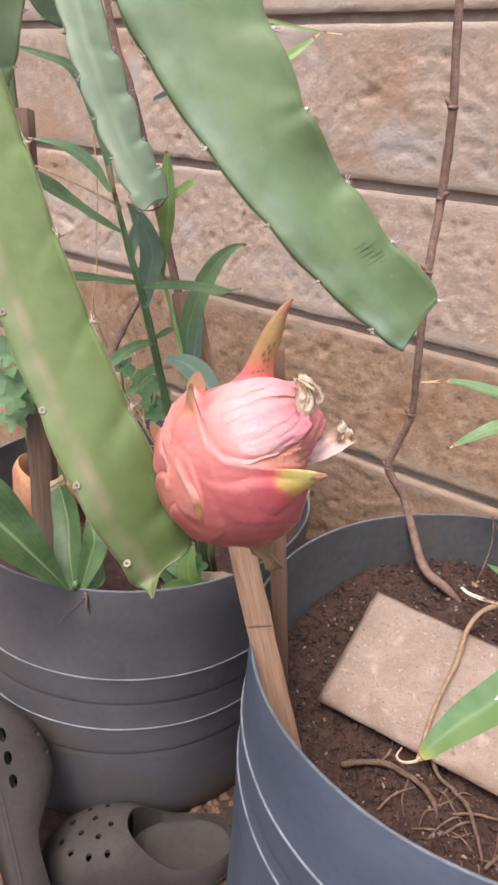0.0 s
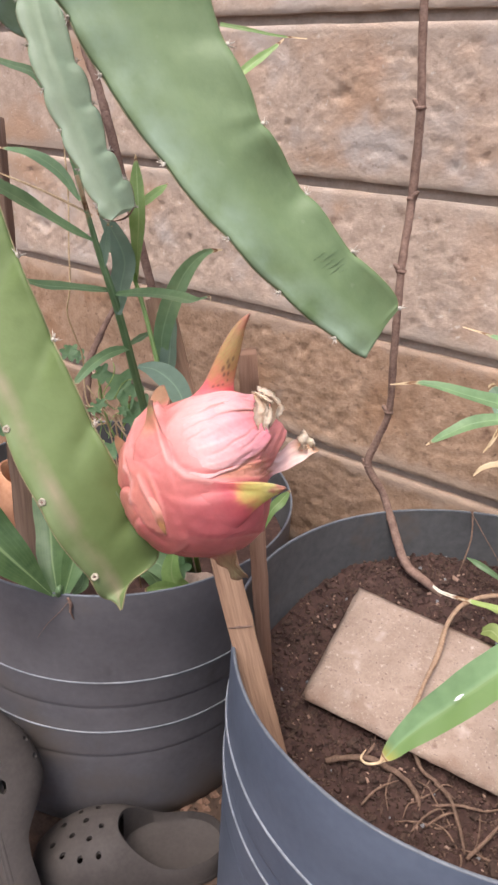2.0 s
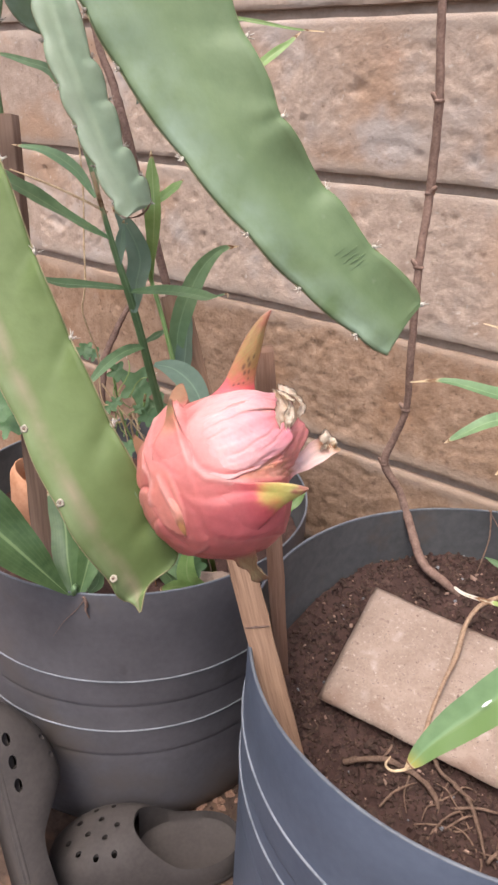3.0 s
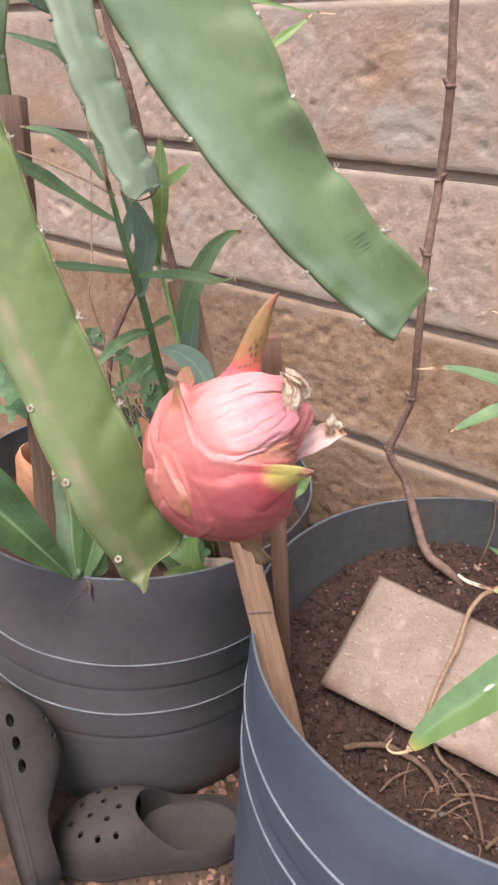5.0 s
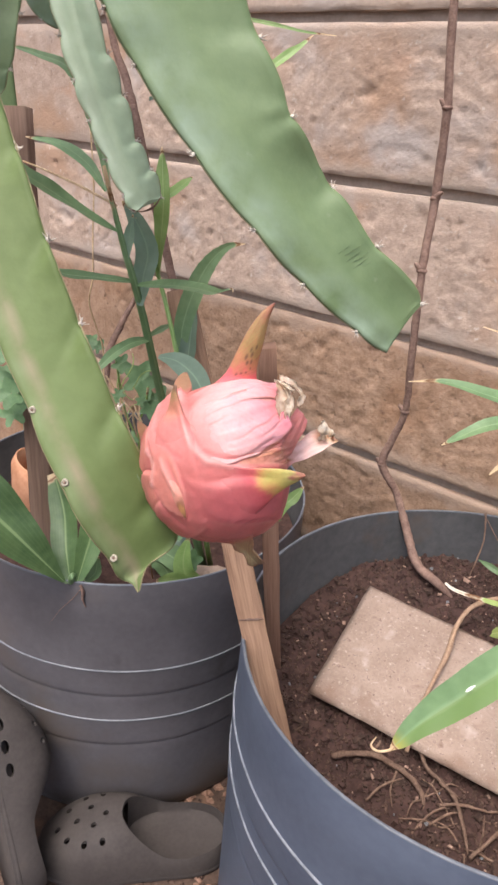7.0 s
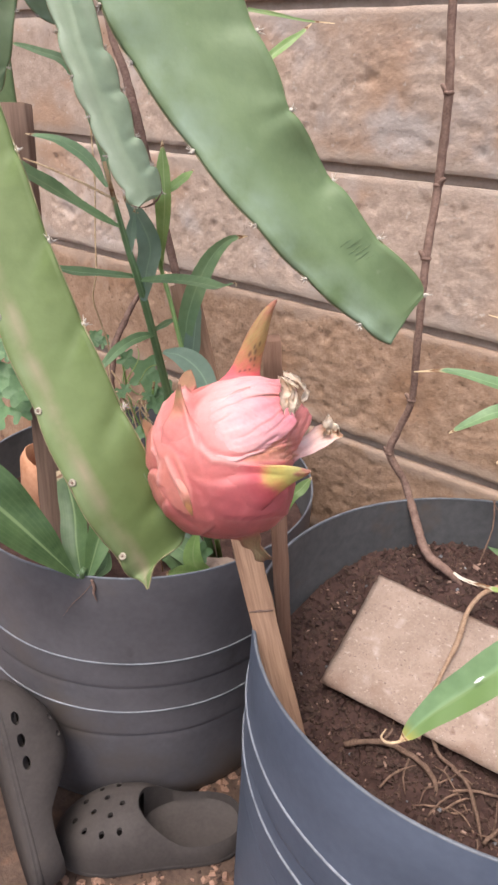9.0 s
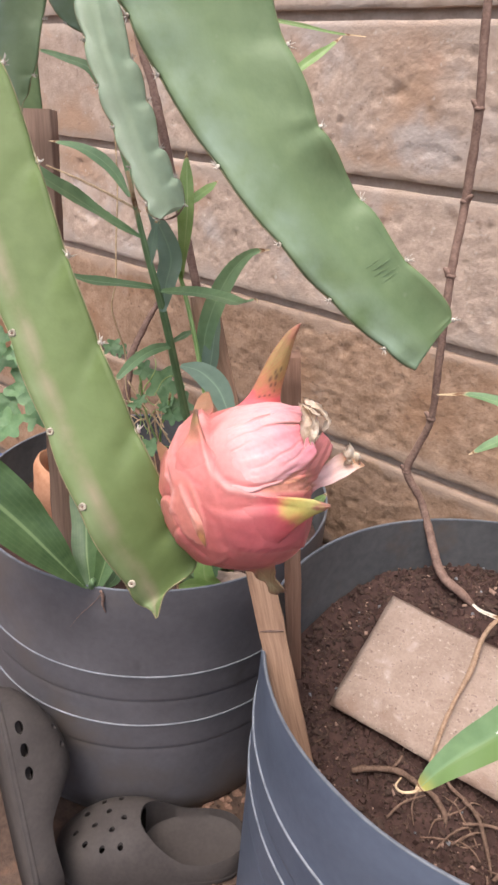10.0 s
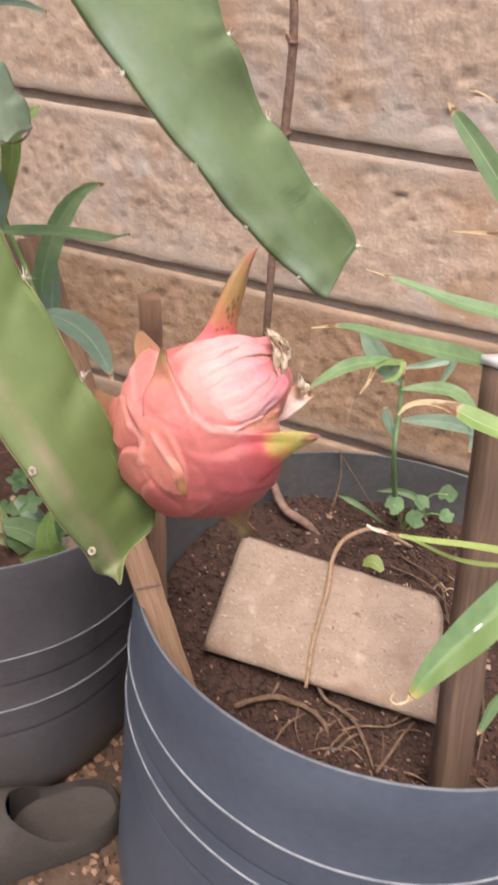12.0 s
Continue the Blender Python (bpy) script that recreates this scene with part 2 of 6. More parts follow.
def stripe(m, centre, width, colour, share):
    """A pale band at one place across a stem: woody tissue, or a lit face painted on."""
    n, l = m.node_tree.nodes, m.node_tree.links
    p = n["Principled BSDF"]
    src = p.inputs["Base Color"].links[0].from_socket
    co = n.new("ShaderNodeTexCoord")
    xyz = n.new("ShaderNodeSeparateXYZ")
    l.new(co.outputs["UV"], xyz.inputs[0])
    nz = n.new("ShaderNodeTexNoise")
    nz.inputs["Scale"].default_value, nz.inputs["Detail"].default_value = 45, 5
    l.new(co.outputs["Object"], nz.inputs["Vector"])
    prev = xyz.outputs["X"]
    for op, v in (("SUBTRACT", centre), ("ABSOLUTE", None), ("DIVIDE", width), ("SUBTRACT", 1.0), ("MULTIPLY", -1.0), ("MULTIPLY", share)):
        q = n.new("ShaderNodeMath")
        q.operation = op
        l.new(prev, q.inputs[0])
        if v is not None:
            q.inputs[1].default_value = v
        prev = q.outputs[0]
    q = n.new("ShaderNodeMath")
    q.operation, q.use_clamp = "MULTIPLY", True
    l.new(prev, q.inputs[0])
    r = n.new("ShaderNodeMapRange")
    l.new(nz.outputs["Fac"], r.inputs["Value"])
    r.inputs["From Min"].default_value, r.inputs["From Max"].default_value = 0.3, 0.65
    l.new(r.outputs["Result"], q.inputs[1])
    mx = n.new("ShaderNodeMix")
    mx.data_type = "RGBA"
    l.new(q.outputs[0], mx.inputs["Factor"])
    l.new(src, mx.inputs["A"])
    mx.inputs["B"].default_value = rgba(colour)
    l.new(mx.outputs["Result"], p.inputs["Base Color"])


stripe(YOUNG_CACTUS, 0.17, 0.060, (0.27, 0.21, 0.14), 1.0)
stripe(YOUNG_CACTUS, 0.10, 0.12, (0.19, 0.23, 0.115), 0.7)
# The lit left faces of these two skins are put into the colour.
stripe(CACTUS, 0.10, 0.19, (0.22, 0.29, 0.20), 1.0)
stripe(PALE_CACTUS, 0.13, 0.15, (0.36, 0.43, 0.31), 0.9)

# ---- building helpers ----


def thing(name, at, label, category, group="", kind=""):
    ob = new(name)
    ob.empty_display_size = 0.02
    ob.location = at
    return tagged(ob, label, category, group, kind)


def root_of(ob):
    at = Vector((0, 0, 0))
    while ob:
        at += ob.location
        ob = ob.parent
    return at


def part(name, bm, material, parent=None, label="", smooth=True, sharp=0.0):
    """Links a bmesh, in world metres, as one mesh object under its thing."""
    me = bpy.data.meshes.new(name)
    if parent:
        bmesh.ops.translate(bm, verts=bm.verts, vec=-root_of(parent))
    bm.normal_update()
    bm.to_mesh(me)
    bm.free()
    me.materials.append(material)
    if smooth:
        me.shade_smooth()
        if sharp:
            me.set_sharp_from_angle(angle=radians(sharp))
    ob = new(name, me)
    ob.parent = parent
    if label:
        ob["label"] = label
    return ob


def curve(points, count):
    """Evenly counted samples of a smooth line through the points (numpy rows)."""
    p = np.array(points, float)
    p = np.vstack([2 * p[0] - p[1], p, 2 * p[-1] - p[-2]])
    out = []
    for s in np.linspace(0, len(p) - 3 - 1e-9, count):
        i, u = int(s), s - int(s)
        a, b, c, d = p[i], p[i + 1], p[i + 2], p[i + 3]
        out.append(0.5 * (2 * b + (c - a) * u + (2 * a - 5 * b + 4 * c - d) * u * u + (3 * b - a - 3 * c + d) * u**3))
    return np.array(out)


def skin(bm, rings, closed=True, caps=True, along=None):
    """Faces between rows of points, with u across the rows and v along them."""
    uv = bm.loops.layers.uv.verify()
    rows = [[bm.verts.new(Vector(p)) for p in r] for r in rings]
    v = along if along is not None else np.linspace(0, 1, len(rows))
    for k in range(len(rows) - 1):
        r, q = rows[k], rows[k + 1]
        n = len(r)
        m = n if closed else n - 1
        for i in range(m):
            f = bm.faces.new((r[i], r[(i + 1) % n], q[(i + 1) % n], q[i]))
            for loop, (a, b) in zip(f.loops, ((i / m, v[k]), ((i + 1) / m, v[k]), ((i + 1) / m, v[k + 1]), (i / m, v[k + 1]))):
                loop[uv].uv = (a, b)
    if caps and closed:
        bm.faces.new(rows[0][::-1])
        bm.faces.new(rows[-1])
    return rows


def tube(bm, points, radii, sides=8, count=24, rough=0.0):
    """A round rod along a smooth line; radii: one number a control point."""
    c, r = curve(points, count), curve([[v] for v in radii], count)[:, 0]
    t = np.gradient(c, axis=0)
    ref = np.array((0.31, 0.87, 0.38))
    rings = []
    for k in range(count):
        d = t[k] / np.linalg.norm(t[k])
        u = np.cross(d, ref)
        u /= np.linalg.norm(u)
        v = np.cross(d, u)
        rings.append([c[k] + r[k] * (1 + rough * random.uniform(-1, 1)) * (math.cos(a) * u + math.sin(a) * v) for a in np.linspace(0, 2 * math.pi, sides, endpoint=False)])
    skin(bm, rings)


def blade(bm, points, widths, up, fold=0.25, count=18, across=7, wave=0.0, dry=1.0):
    """A leaf blade along a smooth line; up: the way its face looks; fold: how deep the midrib lies; dry: where its withered tip begins."""
    c, w = curve(points, count), curve([[v] for v in widths], count)[:, 0]
    t = np.gradient(c, axis=0)
    rings = []
    phase = random.uniform(0, 6)
    for k in range(count):
        d = t[k] / np.linalg.norm(t[k])
        s = np.cross(d, np.array(up, float))
        s /= np.linalg.norm(s)
        n = np.cross(s, d)
        half = max(w[k], 0.0004) / 2
        row = []
        for j in range(across):
            u = -1 + 2 * j / (across - 1)
            row.append(c[k] + half * (u * s + fold * (abs(u) - 0.5) * n) + wave * half * math.sin(phase + k * 0.9 + 2 * u) * n * abs(u))
        rings.append(row)
    v = np.linspace(0, 1, count)
    skin(bm, rings, closed=False, along=np.where(v < dry, 0.9 * v / dry, 0.9 + 0.1 * (v - dry) / max(1 - dry, 0.01)))


def slab(bm, a, b, wide, thick, face, taper=1.0, wobble=0.0015, count=12):
    """A rough-sawn stick from a to b; face: the way its broad side looks."""
    a, b, f = Vector(a), Vector(b), Vector(face)
    d = (b - a).normalized()
    s = d.cross(f).normalized()
    n = s.cross(d)
    rings = []
    for k in range(count):
        u = k / (count - 1)
        c = a.lerp(b, u)
        g = 1 + (taper - 1) * u
        e = 0.12
        row = []
        for x, y in ((-1, -1 + e), (-1 + e, -1), (1 - e, -1), (1, -1 + e), (1, 1 - e), (1 - e, 1), (-1 + e, 1), (-1, 1 - e)):
            row.append(c + s * (x * wide / 2 * g + random.uniform(-wobble, wobble)) + n * (y * thick / 2 + random.uniform(-wobble, wobble) * 0.5))
        rings.append(row)
    skin(bm, rings)


# ---- setting ----
WALL_Y = 0.97
random.seed(3)


def rise(x, y):
    """Height of the bare ground."""
    return 0.006 * noise.noise((x * 9, y * 9, 0)) + 0.004 * noise.noise((x * 31, y * 31, 3)) + 0.020


bm = bmesh.new()
N = 110
rows = []
for i in range(N):
    rows.append([])
    for j in range(N):
        u, v = i / (N - 1) * 2 - 1, j / (N - 1) * 2 - 1
        x, y = -0.35 + 0.9 * u + 29 * u**5, 0.45 + 0.6 * v + 29 * v**5
        rows[-1].append((x, y, rise(x, y)))
skin(bm, rows, closed=False)
ground = part("ground", bm, DIRT)
tagged(ground, "bare packed red-brown earth with small stones", "ground", kind="structure")

# Stone wall: a mortar core with blocks proud of it.
bm = bmesh.new()
bmesh.ops.create_cube(bm, size=1, matrix=Matrix.Translation((-0.6, WALL_Y + 0.011 + 0.1, 0.78)) @ Matrix.Diagonal((7.2, 0.2, 1.6, 1)))
wall = part("wall_north", bm, MORTAR, smooth=False)
tagged(wall, "rough sandstone block wall with recessed dark mortar joints", "wall", kind="structure")


# Added wall, out of view, that blocks light from the left.
bm = bmesh.new()
bmesh.ops.create_cube(bm, size=1, matrix=Matrix.Translation((-2.05, -0.60, 0.78)) @ Matrix.Diagonal((0.2, 3.1, 1.6, 1)))
tagged(part("wall_west", bm, MORTAR, smooth=False), "plain unseen side wall added to shade the dark drum", "wall", kind="structure")


def stone(x0, x1, z0, z1):
    """One rough-faced block of the wall, its arrises crisp along the bed joints."""
    bm = bmesh.new()
    grid = 0.0042 if -1.25 < x0 < 0.35 and z0 > 0.25 else 0.012
    nx, nz = max(4, int((x1 - x0) / grid)), max(4, int((z1 - z0) / grid))
    rows = []
    for i in range(nx + 1):
        rows.append([])
        for k in range(nz + 1):
            x, z = x0 + (x1 - x0) * i / nx, z0 + (z1 - z0) * k / nz
            q = Vector((x, 2.1, z))
            low = noise.noise(q * 9)
            far = min(z - z0, z1 - z) + 0.010 * noise.noise(q * 17)
            field = min(1.0, max(0.12, (far - 0.014) / 0.012))
            step = low * 4 - math.floor(low * 4)
            d = 0.0016 * noise.noise(q * 6) + field * 0.0014 * (math.floor(low * 4) + min(1.0, step * 5) - low * 3)
            d += field * (0.0013 * noise.noise(q * 24) + (0.0006 + 0.0012 * abs(low)) * (noise.noise(q * 62) + 0.8 * noise.noise(q * 110)))
            d += (0.3 + 0.7 * field) * (0.009 * max(0.0, noise.noise(q * 34 + Vector((5, 5, 5))) - 0.38) + 0.008 * max(0.0, noise.noise(q * 80) - 0.34))
            edge = min(k, nz - k)
            if edge == 0:
                z += 0.0009 * noise.noise(q * 25)
                d = 0.002 + 0.0008 * (k == nz) + 0.0014 * noise.noise(q * 40)
            rows[-1].append((x, WALL_Y + d, z))
    vr = skin(bm, rows, closed=False)
    rim = [r[0] for r in vr] + vr[-1][1:] + [r[-1] for r in vr[::-1]][1:] + vr[0][::-1][1:-1]
    back = [bm.verts.new(v.co + Vector((0, 0.035 - (v.co.y - WALL_Y), 0))) for v in rim]
    for i in range(len(rim)):
        j = (i + 1) % len(rim)
        bm.faces.new((rim[j], rim[i], back[i], back[j]))
    bmesh.ops.recalc_face_normals(bm, faces=bm.faces)
    return bm


JOINT = 0.014
for row in range(-4, 3):
    z = 0.901 + 0.2065 * row
    x = -2.6 + (0.19 if row % 2 else 0.0) + random.uniform(-0.05, 0.05)
    while x < 1.4:
        w = random.uniform(0.36, 0.44)
        part("stone_block", stone(x, x + w, z, z + 0.2065 - JOINT), BROWN_STONE if row < -1 else STONE, wall, sharp=50)
        x += w


# ---- drums ----
def lathe(bm, centre, profile, steps=128, bend=(0.0, 0.0), tilt=0.0, below=0.0):
    """Turns (radius, height) pairs round a centre; bend: how far out of round it is."""
    rings = []
    for r, z in profile:
        ring = []
        for k in range(steps):
            a = 2 * math.pi * k / steps
            q = r + (bend[0] * math.cos(2 * a) + bend[1] * math.sin(2 * a)) * min(1, r / 0.2)
            q += 0.0012 * noise.noise((math.cos(a) * 3 + centre[0] * 9, math.sin(a) * 3, z * 5)) if r > 0.1 else 0
            ring.append((centre[0] + q * math.cos(a), centre[1] + q * math.sin(a), z + (tilt * math.cos(a) if 0.1 < z < below else 0.0)))
        rings.append(ring)
    skin(bm, rings, caps=False)


def drum(centre, r, top, hoops, material, label, bend=(0.0, 0.0), edge=None, tilt=0.0):
    """A cut-down plastic drum with rolled hoops and a bare sawn rim."""
    ob = thing("planter_drum", (centre[0], centre[1], 0), label, "planter", group="cut drum planters")
    prof = [(0.02, 0.010), (r - 0.030, 0.010), (r - 0.015, 0.014), (r - 0.006, 0.024), (r - 0.002, 0.040), (r, 0.065), (r, 0.09)]
    for lo, hi in sorted(hoops):
        prof += [(r, lo - 0.012), (r, lo - 0.005), (r - 0.0006, lo - 0.0015), (r - 0.0006, lo), (r + 0.0007, lo + 0.003), (r + 0.0010, lo + 0.006), (r + 0.0010, lo + 0.010), (r + 0.0010, hi - 0.006), (r + 0.0010, hi - 0.003), (r + 0.0002, hi + 0.002)]
    prof += [(r, top - 0.06), (r, top - 0.002), (r - 0.001, top)]
    bm = bmesh.new()
    lathe(bm, centre, prof, bend=bend, tilt=tilt, below=top - 0.08)
    part("shell", bm, material, ob)
    bm = bmesh.new()
    lathe(bm, centre, [(r - 0.001, top), (r - 0.0024, top), (r - 0.0032, top - 0.002), (r - 0.0045, 0.03), (0.01, 0.028)], bend=bend)
    part("inner_wall", bm, INSIDE, ob, "soil-stained inner wall")
    # Pale ring on each hoop: scuffed plastic, with the edge highlight in its colour.
    for lo, hi in hoops:
        bm = bmesh.new()
        ring = [(r + 0.0006, hi - 0.0016), (r + 0.0024, hi - 0.0008), (r + 0.0021, hi + 0.0005), (r - 0.0006, hi + 0.001), (r - 0.0006, hi - 0.0018)]
        lathe(bm, centre, ring + ring[:1], bend=bend, tilt=tilt, below=top - 0.08)
        part("hoop_edge", bm, edge, ob, "pale hoop edge with scuffs and a highlight in its colour")
    bm = bmesh.new()
    ring = [(r + 0.0001, top - 0.001), (r + 0.0003, top + 0.0004), (r - 0.0026, top + 0.0005), (r - 0.0033, top - 0.001)]
    lathe(bm, centre, ring + ring[:1], bend=bend)
    part("rim", bm, RIM, ob, "pale sawn rim")
    return ob


RD, RR, RTOP, RBEND = (-0.0445, 0.667), 0.275, 0.495, (-0.002, 0.009)
LD, LR, LTOP = (-0.641, 0.700), 0.267, 0.440


def soil_height(x, y):
    """The soil in the blue-grey drum, which drops towards its open side."""
    h = 0.42 - 0.25 * min(max(0.0, 0.80 - y), 0.30)
    return h + 0.007 * noise.noise((x * 14, y * 14, 1)) + 0.007 * noise.noise((x * 45, y * 45, 5)) + 0.004 * noise.noise((x * 110, y * 110, 9))


def soil(centre, r, height, label, bend=(0.0, 0.0)):
    bm = bmesh.new()
    rings = []
    for i in range(80):
        q = (r - 0.007) * (i + 0.15) / 79.15
        ring = []
        for k in range(180):
            a = 2 * math.pi * k / 180
            g = q + (i / 79) * (bend[0] * math.cos(2 * a) + bend[1] * math.sin(2 * a))
            x, y = centre[0] + g * math.cos(a), centre[1] + g * math.sin(a)
            ring.append((x, y, height(x, y)))
        rings.append(ring)
    skin(bm, rings, caps=False)
    return tagged(part("soil", bm, SOIL), label, "soil", kind="stuff")


drum(RD, RR, RTOP, [(0.337, 0.381), (0.269, 0.316)], PLASTIC, "blue-grey plastic drum cut down as a planter", RBEND, SCUFF_HIGHLIGHT, -0.018)
drum(LD, LR, LTOP, [(0.257, 0.302), (0.168, 0.215)], DARK_PLASTIC, "dark grey plastic drum cut down as a planter", edge=DIM_SCUFF_HIGHLIGHT)
soil(RD, RR, soil_height, "dark crumbly potting soil inside the blue-grey drum", RBEND)
soil(LD, LR, lambda x, y: soil_height(x, 1.0) - 0.06, "dark potting soil inside the dark grey drum")


# ---- cactus ----
VIEW = (0.5289, -0.7237, 0.4432)


def scallop(s, marks, deep):
    """How far a wing bulges between its areoles, which stand at the marks."""
    lower = [m for m in marks if m <= s] or [marks[0] - 1]
    upper = [m for m in marks if m > s] or [marks[-1] + 1]
    f = (s - lower[-1]) / (upper[0] - lower[-1])
    f = min(max(f, 0.0), 1.0)
    return deep * (math.sin(math.pi * f**0.8) - 0.45), math.sin(2 * math.pi * f)


def winged(owner, left, right, marks_l, marks_r, toward=VIEW, core=0.1, core_at=-0.2, notch=0.35, deep=0.0016, count=150, label="", tone=None, knob=0.95, dents=0.0014, inset=0.0):
    """A three-winged cactus stem between two edges, with corky margins and areoles."""
    a, b = curve(left, count), curve(right, count)
    span = len(left) - 1
    f = np.array(toward, float)
    us = [-1, -0.97, -0.85, -0.6, -0.35, -0.1, 0.15, 0.4, 0.65, 0.85, 0.97, 1]
    under = [(0.96, -0.05), (0.45, -0.22), (0.1, -0.62), (0, -0.7), (-0.1, -0.62), (-0.45, -0.22), (-0.96, -0.05)]
    rings, edge_l, edge_r, normals, outs = [], [], [], [], []
    ax = np.gradient((a + b) / 2, axis=0)
    for k in range(count):
        s = span * k / (count - 1)
        mid, h = (a[k] + b[k]) / 2, (b[k] - a[k]) / 2
        half = np.linalg.norm(h)
        side = h / half
        n = f - side * (f @ side)
        n /= np.linalg.norm(n)
        d = ax[k] / np.linalg.norm(ax[k])
        (ol, wl), (orr, wr) = scallop(s, marks_l, deep), scallop(s, marks_r, deep)
        ends = max(0.0, (k - (count - 14)) / 13) ** 1.5

        def put(u, w):
            grow = orr * max(u, 0) ** 3 - ol * max(-u, 0) ** 3
            fold = 0.0016 * (wr * max(u, 0) ** 2 + 0.5 * wl * max(-u, 0) ** 2)
            dent = sum(math.exp(-(((s - m) / 0.16) ** 2)) for m in marks_r) * max(u + 0.25, 0) ** 1.5
            dent += sum(math.exp(-(((s - m) / 0.16) ** 2)) for m in marks_l) * 0.35 * max(-u - 0.25, 0) ** 1.5
            fold -= dents * dent
            back = -d * ends * notch * half * (1 - u * u)
            if w < -0.04:
                w *= 1 - 0.9 * ends
            return mid + h * u + side * grow + n * (half * w + fold) + back

        top = []
        for u in us:
            w = core * math.exp(-(((u - core_at) / 0.42) ** 2)) + 0.05 * u * u + 0.035 * (abs(u) > 0.9) * (abs(u) < 0.99) - 0.05 * (abs(u) == 1)
            top.append(put(u, w))
        rings.append(top + [put(u, w) for u, w in under])
        edge_l.append(top[0])
        edge_r.append(top[-1])
        normals.append(n)
        outs.append(side)
    bm = bmesh.new()
    skin(bm, rings)
    ob = part("stem", bm, tone or CACTUS, owner, label)
    for edge in (edge_l, edge_r):
        bm = bmesh.new()
        tube(bm, edge[::4] + edge[-1:], [0.00036] * len(edge[::4] + edge[-1:]), 5, 80)
        part("wing_margin", bm, MARGIN, ob, "thin corky margin")
    for edge, marks, sgn in ((edge_l, marks_l, -1), (edge_r, marks_r, 1)):
        for m in marks:
            k = int(round(m / span * (count - 1)))
            if 0 <= k < count:
                areole(ob, Vector(edge[k]) + (Vector(outs[k]) * inset + Vector(normals[k]) * 0.3 * inset if sgn < 0 else Vector()), Vector(outs[k]) * sgn, Vector(normals[k]), knob * (0.66 if inset and sgn < 0 else 1.0), bool(inset) and sgn < 0)
    return ob


def areole(owner, at, out, n, size=1.0, button=False):
    """A felted cushion with a few short spines, or a bare round button with a dark hollow."""
    bm = bmesh.new()
    if button:
        s, t = n.orthogonal().normalized(), Vector()
        t = n.cross(s)
        rings = []
        for r, h in ((0.0019, -0.0006), (0.0021, 0.0004), (0.0017, 0.0010), (0.0012, 0.0010), (0.0008, 0.0004), (0.0002, 0.0003)):
            rings.append([at + n * 0.0010 + (s * math.cos(a) + t * math.sin(a)) * r * size * random.uniform(0.86, 1.12) + n * (h * size + random.uniform(-0.0002, 0.0002)) for a in np.linspace(0, 2 * math.pi, 14, endpoint=False)])
        skin(bm, rings)
        ob = part("areole", bm, FELT, owner, "round grey felted areole")
        bm = bmesh.new()
        bmesh.ops.create_icosphere(bm, subdivisions=1, radius=0.0007 * size, matrix=Matrix.Translation(at + n * (0.0010 + 0.0004 * size)))
        part("areole_eye", bm, BARK, owner, "dark sunken middle of the areole")
        return ob
    at = at + out * 0.0007
    bmesh.ops.create_icosphere(bm, subdivisions=2, radius=0.0010 * size, matrix=Matrix.Translation(at + n * 0.0005))
    for v in bm.verts:
        v.co += Vector((random.uniform(-1, 1), random.uniform(-1, 1), random.uniform(-1, 1))) * 0.0004
    for k in range(random.randint(5, 8)):
        d = (out * random.uniform(0.1, 1) + n * random.uniform(0.0, 0.7) + out.cross(n) * random.uniform(-1, 1)).normalized()
        tube(bm, [at + n * 0.0005, at + d * 0.0014, at + d * random.uniform(0.0024, 0.0050) + n * 0.0004], [0.00045, 0.00034, 0.00012], 5, 4)
    return part("areole", bm, SPINE, owner)


SCAR = mat("dark_green_scar", (0.082, 0.125, 0.05), (0.125, 0.175, 0.078), 200, 0.6, 0.2, vary=0.0)
plant = thing("dragon_fruit_plant", (-0.80, 0.66, 0.36), "climbing cactus with long flat green three-winged stems", "cactus")
random.seed(11)
# the long stem over the fruit
over = winged(plant,
       [(-0.60, 0.50, 1.36), (-0.42, 0.36, 1.26), (-0.322, 0.292, 1.130), (-0.272, 0.294, 1.041), (-0.256, 0.304, 1.013), (-0.239, 0.312, 0.985), (-0.207, 0.324, 0.946), (-0.175, 0.338, 0.912), (-0.153, 0.358, 0.885), (-0.127, 0.378, 0.861), (-0.113, 0.391, 0.849)],
       [(-0.60, 0.54, 1.38), (-0.39, 0.42, 1.30), (-0.268, 0.352, 1.150), (-0.222, 0.354, 1.058), (-0.207, 0.357, 1.022), (-0.185, 0.362, 0.985), (-0.175, 0.364, 0.969), (-0.160, 0.382, 0.939), (-0.133, 0.391, 0.911), (-0.110, 0.409, 0.885), (-0.105, 0.411, 0.877)],
       [2.2, 3.2, 4.1, 5, 6, 7, 8, 9], [2.5, 3.4, 4.4, 6, 7.1, 8.15, 9.97], core=0.10, core_at=-0.35, notch=0.06, knob=1.15)
for s, f, far in ((-0.24, 0.46, 0.12), (-0.10, 0.40, 0.34), (-0.02, 0.55, 0.30), (0.06, 0.36, 0.42), (0.13, 0.60, 0.28), (0.20, 0.42, 0.40), (0.27, 0.64, 0.24), (0.34, 0.48, 0.34), (0.42, 0.66, 0.16)):
    lo = Vector((-0.153, 0.358, 0.885)).lerp(Vector((-0.127, 0.378, 0.861)), s)
    hi = Vector((-0.133, 0.391, 0.911)).lerp(Vector((-0.110, 0.409, 0.885)), s)
    bm = bmesh.new()
    p, q = lo.lerp(hi, f), lo.lerp(hi, f + far)
    tube(bm, [p, p.lerp(q, 0.5) + Vector((0.0004, 0, 0)), q], [0.0001, 0.00020, 0.0001], 6, 14, 0.3)
    part("scratch", bm, SCAR, over, "dark healed scratch")
